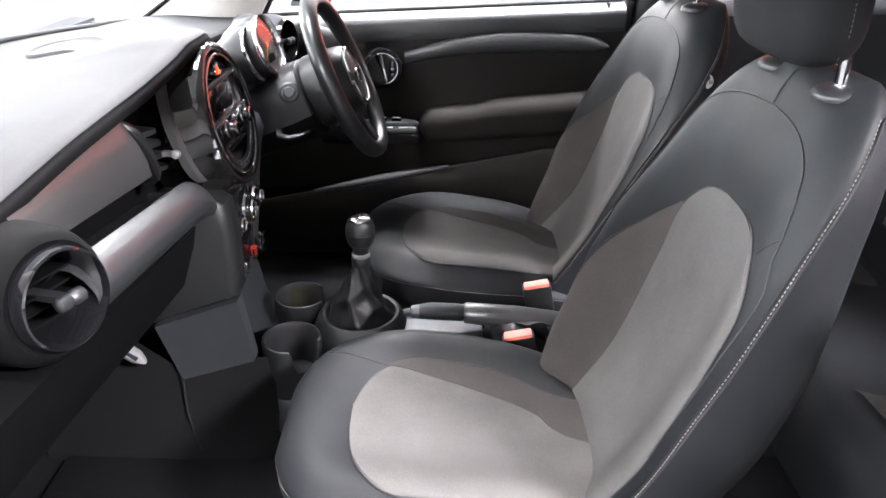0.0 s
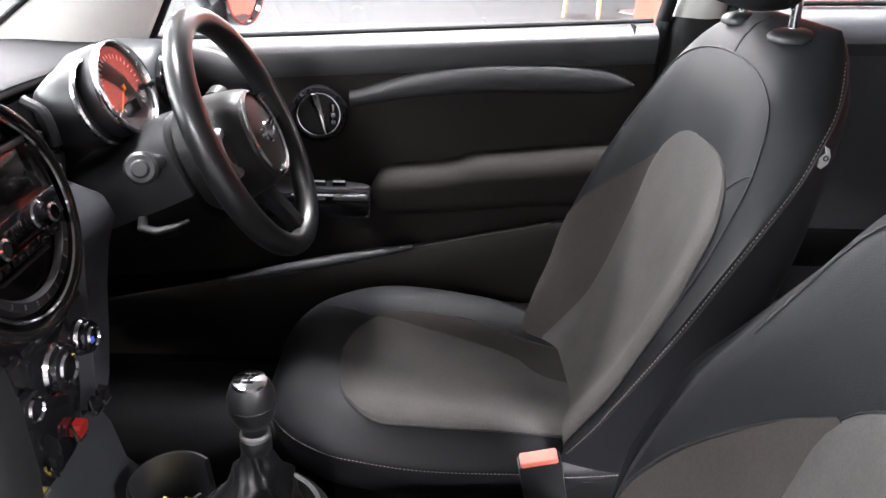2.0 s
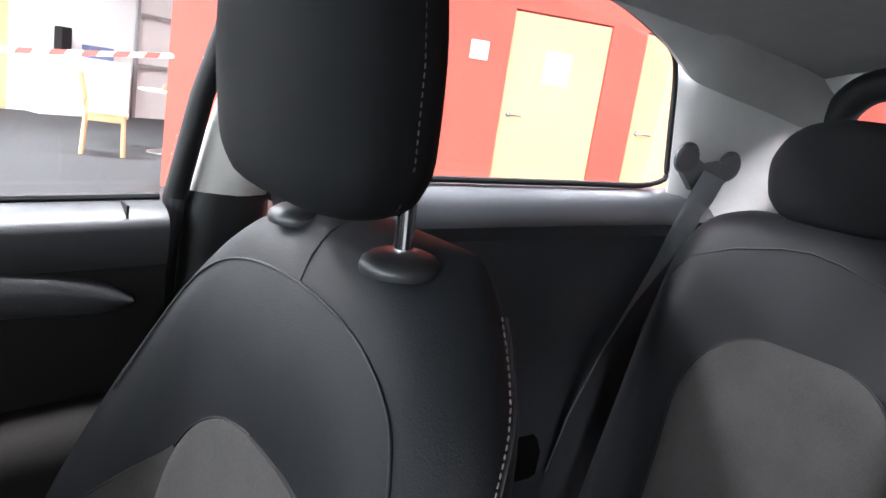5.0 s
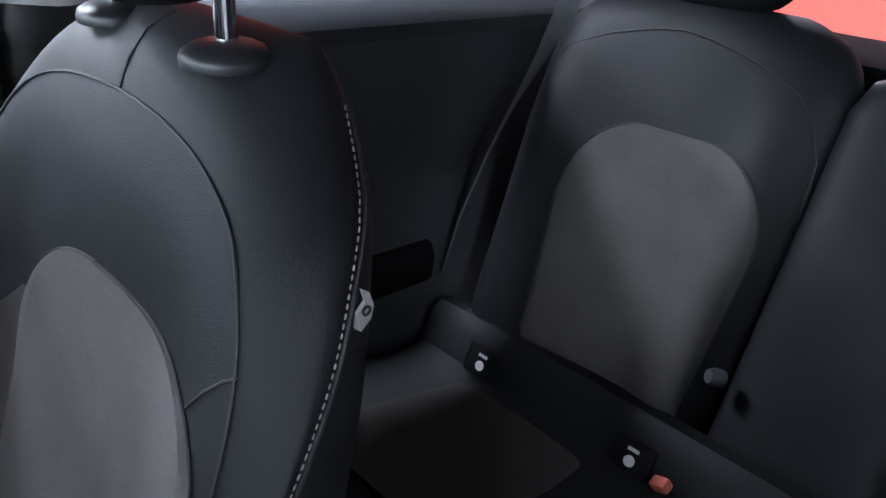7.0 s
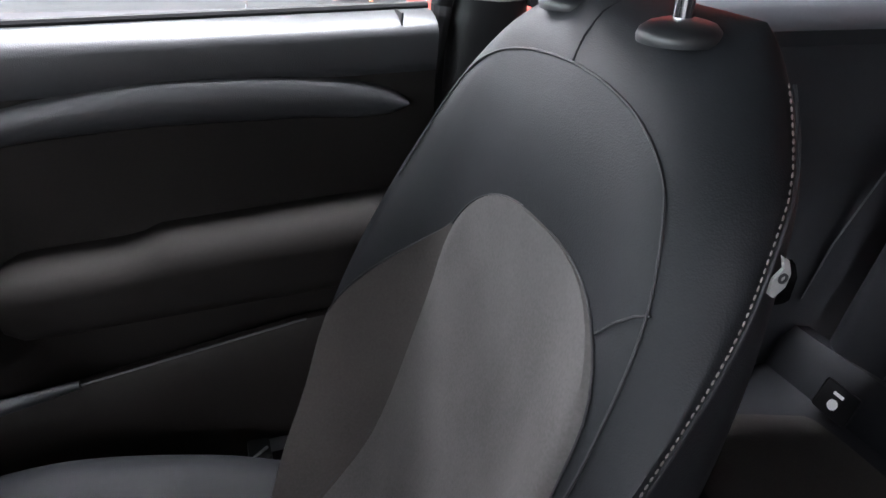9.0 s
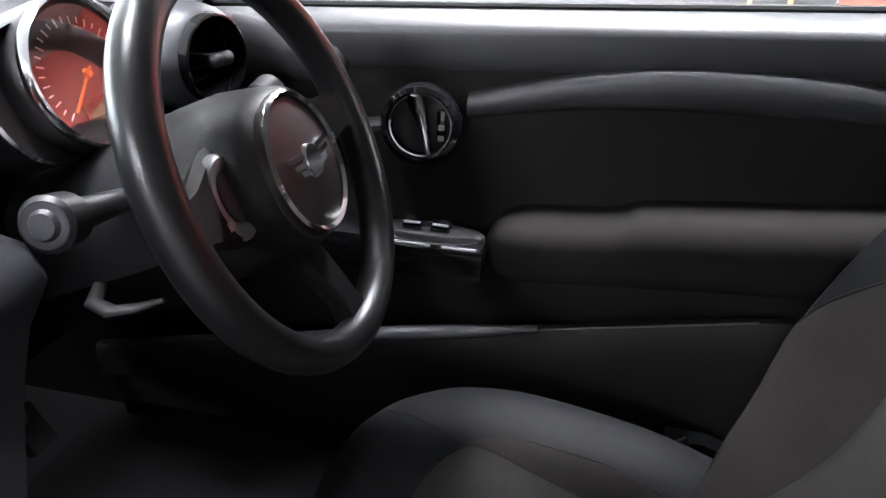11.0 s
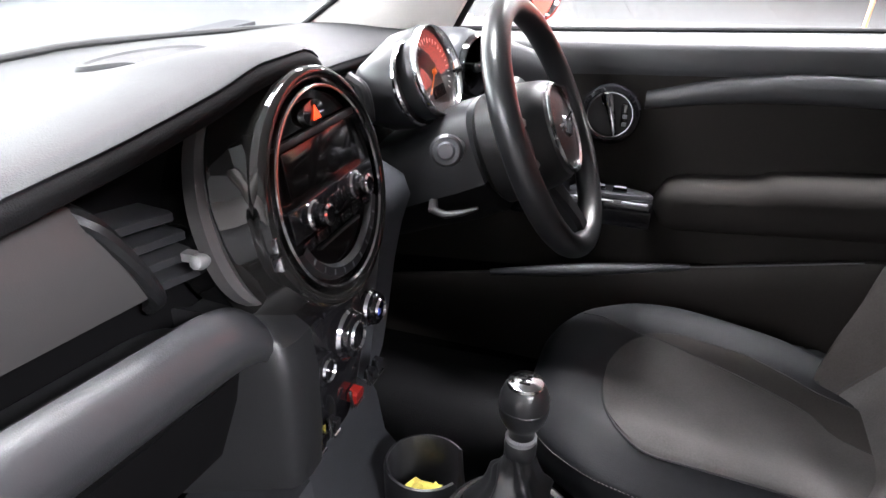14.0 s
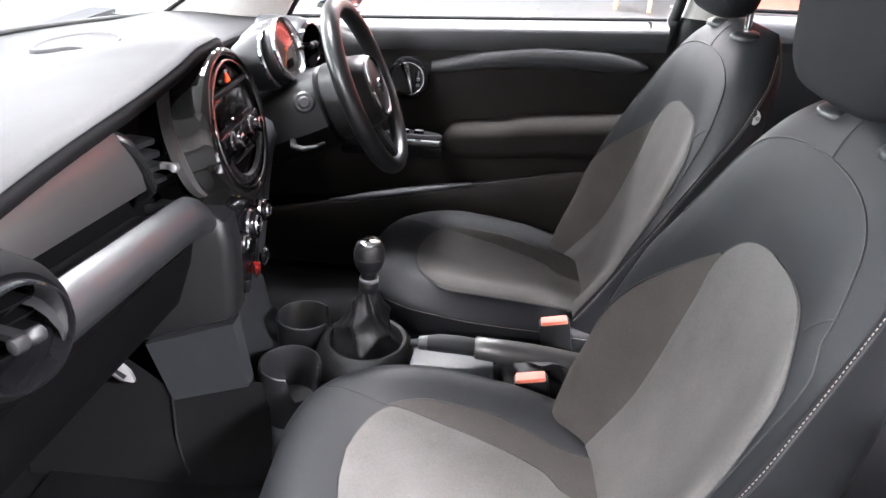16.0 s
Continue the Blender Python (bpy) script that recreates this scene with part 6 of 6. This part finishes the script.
# instruments on the column
t = thing("instrument_pod", (-0.37, 0.36, 0.93), "round chrome-rimmed speedometer pod on the steering column", "instruments")
gm = frame_of((-0.366, 0.350, 0.920), (math.cos(radians(19)), -0.10, math.sin(radians(19))), (0, 1, 0)) @ Matrix.Diagonal((0.89, 0.89, 0.95, 1))
bm = BM()
lathe(bm, [(0.03, -0.095), (0.058, -0.085), (0.072, -0.055), (0.074, -0.02), (0.072, 0.0), (0.068, 0.004)], gm, 48)
pod = part("pod_shell", bm, SATIN, t, "satin black pod shell")
bm = BM()
lathe(bm, [(0.073, -0.004), (0.0735, 0.004), (0.0705, 0.008), (0.068, 0.005), (0.0665, -0.006)], gm, 56)
part("chrome_bezel", bm, CHROME, t)
bm = BM()
lathe(bm, [(0, -0.006), (0.068, -0.006)], gm, 40)
part("dial_face", bm, DIAL, t, "dark dial face")
bm = BM()
for k in range(27):
    a = radians(-40 + 260 * k / 26)
    q = gm @ pose(0.050 * math.cos(a), 0.050 * math.sin(a), -0.0055, 0, 0, math.degrees(a))
    box(bm, (-0.004 if k % 2 == 0 else -0.002, -0.0006, 0), (0.004, 0.0006, 0.0006), q)
part("dial_mark", bm, PAPER, t, smooth=0)
bm = BM()
box(bm, (-0.008, -0.0012, -0.004), (0.044, 0.0012, -0.0028), gm @ pose(0, 0, 0, 0, 0, 222))
lathe(bm, [(0, -0.001), (0.004, -0.0015), (0.005, -0.005)], gm, 20)
part("needle", bm, NEEDLE, t, "orange needle", smooth=0)
bm = BM()
box(bm, (-0.022, -0.040, -0.0058), (0.022, -0.022, -0.0048), gm)
part("readout", bm, SCREEN, t, smooth=0)
bm = BM()
lathe(bm, [(0.0, 0.001), (0.03, 0.0005), (0.0645, -0.001)], gm, 40)
glass = part("cover_glass", bm, DIAL_GLASS, t)
glass.visible_shadow = False
# crescent rev counter hugging the pod
cm = gm @ pose(-0.040, -0.006, -0.020)
bm = BM()
lathe(bm, [(0.02, -0.085), (0.050, -0.075), (0.064, -0.045), (0.067, -0.015), (0.066, 0.0), (0.062, 0.0)], cm, 44)
cres = part("rev_counter", bm, SATIN, t, "crescent rev counter beside the speedometer")
bm = BM()
lathe(bm, [(0, -0.008), (0.062, -0.006)], cm, 36)
part("rev_face", bm, DIAL, cres)
bm = BM()
lathe(bm, [(0.066, -0.002), (0.0672, 0.003), (0.065, 0.006), (0.0625, 0.003), (0.062, -0.004)], cm, 56, 210, 75)
part("chrome_bezel", bm, CHROME, cres)
bm = BM()
tube(bm, [gm @ Vector((0.050, -0.012, 0.004)), gm @ Vector((0.062, -0.012, 0.006)), gm @ Vector((0.066, -0.012, 0.012))], [0.0022, 0.003, 0.0045], 10)
part("reset_pin", bm, SEAL, t, "black trip reset pin")

# ---- centre console ----
con = thing("centre_console", (-0.15, 0.02, 0.36), "grey centre console with two cup holders", "centre console")
bm = BM()
rows = []
for x, w, z in ((-0.345, 0.10, 0.34), (-0.32, 0.13, 0.352), (-0.27, 0.142, 0.358), (-0.215, 0.135, 0.362), (-0.20, 0.128, 0.40), (-0.15, 0.115, 0.415), (-0.07, 0.105, 0.405), (0.0, 0.10, 0.385), (0.10, 0.095, 0.372), (0.32, 0.085, 0.37)):
    rows.append([Vector((x, 0.015 + s * w * k, z0 if z0 < 0.3 else z + dz)) for s, k, z0, dz in ((-1, 0.93, 0.24, 0), (-1, 1.0, 0.9, -0.06), (-1, 0.97, 0.9, -0.015), (-0.88, 1, 0.9, -0.003), (-0.5, 1, 0.9, -0.006), (0, 1, 0.9, -0.01), (0.5, 1, 0.9, -0.006), (0.88, 1, 0.9, -0.003), (1, 0.97, 0.9, -0.015), (1, 1.0, 0.9, -0.06), (1, 0.93, 0.24, 0))])
loft(bm, rows, False, False)
part("body", bm, PLASTIC_GREY, con)
bm = BM()
box(bm, (-0.062, -0.092, 0.372), (0.098, 0.045, 0.432), None, 0.006)
part("side_plate", bm, PLASTIC_GREY, con, "grey plate beside the handbrake")


def cup(xc, yc, notch):
    bm = BM()
    prof = [(0.040, 0.30), (0.050, 0.35), (0.0555, 0.41), (0.0565, 0.450), (0.0550, 0.4575), (0.0515, 0.4585), (0.0490, 0.453), (0.0465, 0.39), (0.043, 0.374), (0.001, 0.374)]
    rings = []
    for r, z in prof:
        ring = []
        for k in range(64):
            a = 2 * math.pi * k / 64
            gap = abs((math.degrees(a) - notch + 180) % 360 - 180)
            dip = 0.055 * max(0.0, 1 - (gap / 34)**4)
            ring.append((xc + r * math.cos(a), yc + r * math.sin(a), z - dip if z > 0.43 else z))
        rings.append(ring)
    loft(bm, rings)
    part("cup_holder", bm, SATIN, con, "round black cup holder with a notched rim")


cup(-0.272, -0.070, -48)
cup(-0.282, 0.088, 10)
bm = BM()
for k in range(7):
    a = radians(k * 51)
    slab(bm, [(-0.275 + 0.012 * math.cos(a) * (1 + 0.5 * (k % 2)) + dx, 0.075 + 0.012 * math.sin(a) + dy, 0.400 + 0.005 * k + 0.35 * dx * math.cos(3 * k) + 0.35 * dy * math.sin(2 * k)) for dx, dy in ((-0.016, -0.009), (0.014, -0.013), (0.017, 0.010), (-0.009, 0.015))], (0.001, 0.001, 0.0015))
tagged(part("paper_scrap", bm, YELLOW, smooth=0), "crumpled yellow paper scrap in a cup holder", "paper scrap")

gear = thing("gear_lever", (-0.150, 0.03, 0.42), "black gear lever with a ball knob and leather gaiter", "gear lever")
q = pose(-0.150, 0.030, 0.0)
bm = BM()
lathe(bm, [(0.099, 0.395), (0.097, 0.418), (0.090, 0.440), (0.083, 0.453), (0.077, 0.4575), (0.071, 0.456), (0.068, 0.448), (0.067, 0.430)], q, 56)
part("gaiter_ring", bm, PLASTIC, gear, "dark grey plastic gaiter ring")
bm = BM()
rings = []
GAITER = spline((0, 0.2, 0.42, 0.6, 0.78, 0.9, 1), (0.064, 0.057, 0.047, 0.036, 0.025, 0.019, 0.016))
for i in range(34):
    k = i / 33
    z = 0.432 + 0.140 * k
    r = GAITER(k)
    ring = []
    for j in range(80):
        a = 2 * math.pi * j / 80
        ridge = 1 - 2 * abs(math.sin(2 * a + 2.6 * k + 0.7 * math.sin(a + 2 * k)))
        fold = (0.0075 * ridge + 0.0045 * (1 - 2 * abs(math.sin(1.5 * a - 7.5 * k + 0.8)))) * math.sin(math.pi * min(1.0, 0.10 + 0.92 * k)) + 0.0012 * math.sin(9 * a + 16 * k)
        sq = 1 + 0.10 * math.cos(4 * a) * (1 - k)
        ring.append(q @ Vector(((r + fold) * sq * math.cos(a) + 0.004 * k, (r + fold) * sq * math.sin(a), z)))
    rings.append(ring)
loft(bm, rings)
part("gaiter", bm, RIM_LEATHER, gear, "creased black leather gaiter")
bm = BM()
lathe(bm, [(0.014, 0.555), (0.0185, 0.565), (0.0190, 0.578), (0.0165, 0.584), (0.0150, 0.588), (0.0152, 0.600), (0.0200, 0.606), (0.0255, 0.616), (0.0282, 0.628), (0.0284, 0.6335), (0.0275, 0.6345), (0.0284, 0.6355), (0.0275, 0.646), (0.0235, 0.657), (0.0185, 0.662), (0.0, 0.663)], q @ pose(0.004, 0, 0), 40)
knob = part("knob", bm, RIM_LEATHER, gear, "black leather ball knob")
bm = BM()
lathe(bm, [(0.0168, 0.582), (0.0182, 0.5845), (0.0182, 0.5885), (0.0155, 0.591)], q @ pose(0.004, 0, 0), 32)
part("collar", bm, STEEL_DARK, gear, "satin grey collar under the knob")
bm = BM()
lathe(bm, [(0.0205, 0.661), (0.0200, 0.6645), (0.0175, 0.666), (0.0, 0.667)], q @ pose(0.004, 0, 0), 36)
cap = part("knob_cap", bm, CHROME, knob, "chrome shift pattern cap")
bm = BM()
for x in (-0.008, 0.0, 0.008):
    box(bm, (-0.006, x - 0.0008, 0.6668), (0.006, x + 0.0008, 0.6678), q @ pose(0.004, 0, 0))
box(bm, (-0.0008, -0.0088, 0.6668), (0.0008, 0.0088, 0.6678), q @ pose(0.004, 0, 0))
part("shift_pattern", bm, SEAL, cap, smooth=0)

hb = thing("handbrake", (0.1, 0.01, 0.42), "black handbrake lever with a leather gaiter", "handbrake")
bm = BM()
tube(bm, [(-0.030, 0.010, 0.470), (-0.01, 0.010, 0.472), (0.035, 0.010, 0.471), (0.058, 0.010, 0.469)], [0.0155, 0.0185, 0.019, 0.0185], 18, flat=0.9)
part("grip", bm, LEATHER, hb, "black leather grip")
bm = BM()
tube(bm, [(-0.062, 0.010, 0.468), (-0.048, 0.010, 0.469), (-0.046, 0.010, 0.469), (-0.030, 0.010, 0.470)], [0.006, 0.008, 0.013, 0.0145], 16)
part("release_button", bm, PLASTIC_GREY, hb, "satin grey release button")
bm = BM()
tube(bm, [(0.058, 0.010, 0.469), (0.062, 0.010, 0.469), (0.11, 0.010, 0.465), (0.16, 0.010, 0.461), (0.22, 0.010, 0.452), (0.30, 0.010, 0.437)], [0.0185, 0.0225, 0.0235, 0.0245, 0.026, 0.028], 16, flat=0.95)
part("lever_cover", bm, TRIM, hb, "grey plastic lever cover")
bm = BM()
rings = []
for i in range(14):
    k = i / 13
    rings.append([Vector((0.165 + 0.02 * k + (0.082 - 0.018 * k + 0.009 * (1 - 2 * abs(math.sin(2.5 * a + 5 * k))) * (1 - k)) * math.cos(a), 0.006 + (0.060 - 0.028 * k + 0.008 * (1 - 2 * abs(math.sin(3 * a + 8 * k)))) * math.sin(a), 0.385 + 0.078 * k + 0.006 * math.sin(3 * a))) for a in [2 * math.pi * j / 48 for j in range(48)]])
loft(bm, rings)
part("gaiter", bm, RIM_LEATHER, hb, "creased black leather gaiter")


def buckle(x, y, z, lean):
    t = thing("seat_belt_buckle", (x, y, z), "black seat belt buckle with a red release button", "belt buckle", "front belt buckles")
    m = pose(x, y, z, 0, lean, 0)
    bm = BM()
    box(bm, (-0.030, -0.014, -0.075), (0.030, 0.014, 0.0), m, 0.005)
    part("housing", bm, PLASTIC, t)
    bm = BM()
    box(bm, (-0.026, -0.013, -0.012), (0.026, 0.010, 0.006), m, 0.003)
    part("release_button", bm, ORANGE, t, "red release button")
    bm = BM()
    tube(bm, [m @ Vector((0, 0, -0.07)), m @ Vector((0.01, 0, -0.14)), m @ Vector((0.03, 0, -0.2))], 0.012, 8, flat=0.4)
    part("stalk", bm, WEBBING, t)


buckle(0.215, 0.112, 0.478, -12)
buckle(0.158, -0.080, 0.478, -12)

# footwells
t = thing("console_side_lining", (-0.45, -0.12, 0.4), "grey felt lining at the passenger side of the tunnel", "lining")
bm = BM()
slab(bm, [(-0.502, -0.128, 0.512), (-0.349, -0.124, 0.567), (-0.331, -0.124, 0.439), (-0.467, -0.128, 0.397)], (0, 0.03, 0))
part("upper_panel", bm, FELT, t, "flat grey felt panel", smooth=0)
bm = BM()
loft(bm, [[(-0.74, -0.16, 0.225), (-0.74, -0.14, 0.36), (-0.74, -0.12, 0.55)], [(-0.60, -0.165, 0.225), (-0.60, -0.14, 0.33), (-0.60, -0.118, 0.52)], [(-0.467, -0.17, 0.225), (-0.465, -0.142, 0.31), (-0.467, -0.118, 0.41)],
          [(-0.40, -0.165, 0.225), (-0.40, -0.138, 0.31), (-0.40, -0.118, 0.44)], [(-0.30, -0.14, 0.225), (-0.295, -0.125, 0.32), (-0.30, -0.11, 0.44)]], False, False)
# footwell shade is put into the lining's colour
part("lower_panel", bm, DULL, t, "moulded lower lining, darkened for shade")
bm = BM()
tube(bm, [(-0.467, -0.130, 0.40), (-0.463, -0.143, 0.33), (-0.455, -0.150, 0.29), (-0.44, -0.160, 0.255)], 0.002, 6)
part("joint", bm, SEAL, t)
for name, y, w in (("clutch_pedal", 0.25, 0.05), ("brake_pedal", 0.36, 0.06), ("accelerator_pedal", 0.47, 0.045)):
    t = thing(name, (-0.66, y, 0.32), "black rubber-faced car pedal", "pedal", "pedals")
    bm = BM()
    box(bm, (-0.012, -w / 2, -0.035), (0.006, w / 2, 0.035), pose(-0.66, y, 0.36, 0, -30, 0), 0.004)
    part("pad", bm, SEAL, t)
    bm = BM()
    tube(bm, [(-0.665, y, 0.37), (-0.72, y, 0.5), (-0.80, y, 0.62)], 0.009, 8)
    part("arm", bm, STEEL, t)
for y0, y1 in ((-0.62, -0.16), (0.16, 0.62)):
    bm = BM()
    box(bm, (-0.70, y0, 0.226), (-0.10, y1, 0.236), None, 0.004)
    tagged(part("floor_mat", bm, CARPET), "black carpet floor mat", "floor mat", "floor mats")
q = frame_of((-0.545, -0.150, 0.472), (0.25, -0.9, 0.35), (0.75, 0.1, -0.65))
bm = BM()
loft(bm, [[q @ Vector((x, w * sy, d)) for sy, d in ((-1, 0.0), (-0.6, 0.006), (0.6, 0.006), (1, 0.0), (0.6, -0.004), (-0.6, -0.004))] for x, w in ((-0.032, 0.002), (-0.018, 0.009), (0.0, 0.014), (0.016, 0.013), (0.030, 0.006), (0.034, 0.002))])
clip = tagged(part("release_handle", bm, STEEL_DARK), "leaf-shaped grey release handle at the footwell lining", "handle")
bm = BM()
slab(bm, [q @ Vector(p) for p in ((-0.016, -0.004, 0.0062), (0.018, -0.006, 0.0062), (0.018, 0.002, 0.0062), (-0.012, 0.001, 0.0062))], q.to_3x3() @ Vector((0, 0, 0.0012)))
part("grip_recess", bm, SEAL, clip, "dark recess in the handle", smooth=0)

# belt anchor strap between the driver's cushion and the door
t = thing("belt_anchor", (0.30, 0.605, 0.396), "grey belt anchor strap beside the driver's seat", "belt anchor")
bm = BM()
loft(bm, [[Vector((x + dx, 0.590 + 0.012 * math.sin(8 * x) + dy, z)) for dx, dy in ((0, -0.013), (0.002, 0.013), (0.005, 0.013), (0.003, -0.013))] for x, z in ((0.235, 0.431), (0.26, 0.434), (0.29, 0.426), (0.315, 0.406), (0.33, 0.376), (0.335, 0.326))])
part("strap", bm, WEBBING, t)
bm = BM()
box(bm, (0.215, 0.572, 0.420), (0.245, 0.612, 0.438), None, 0.004)
part("anchor_cap", bm, SATIN, t)
bm = BM()
tube(bm, [(0.222, 0.575, 0.439), (0.240, 0.590, 0.440)], 0.002, 8)
part("anchor_pin", bm, SILVER, t)
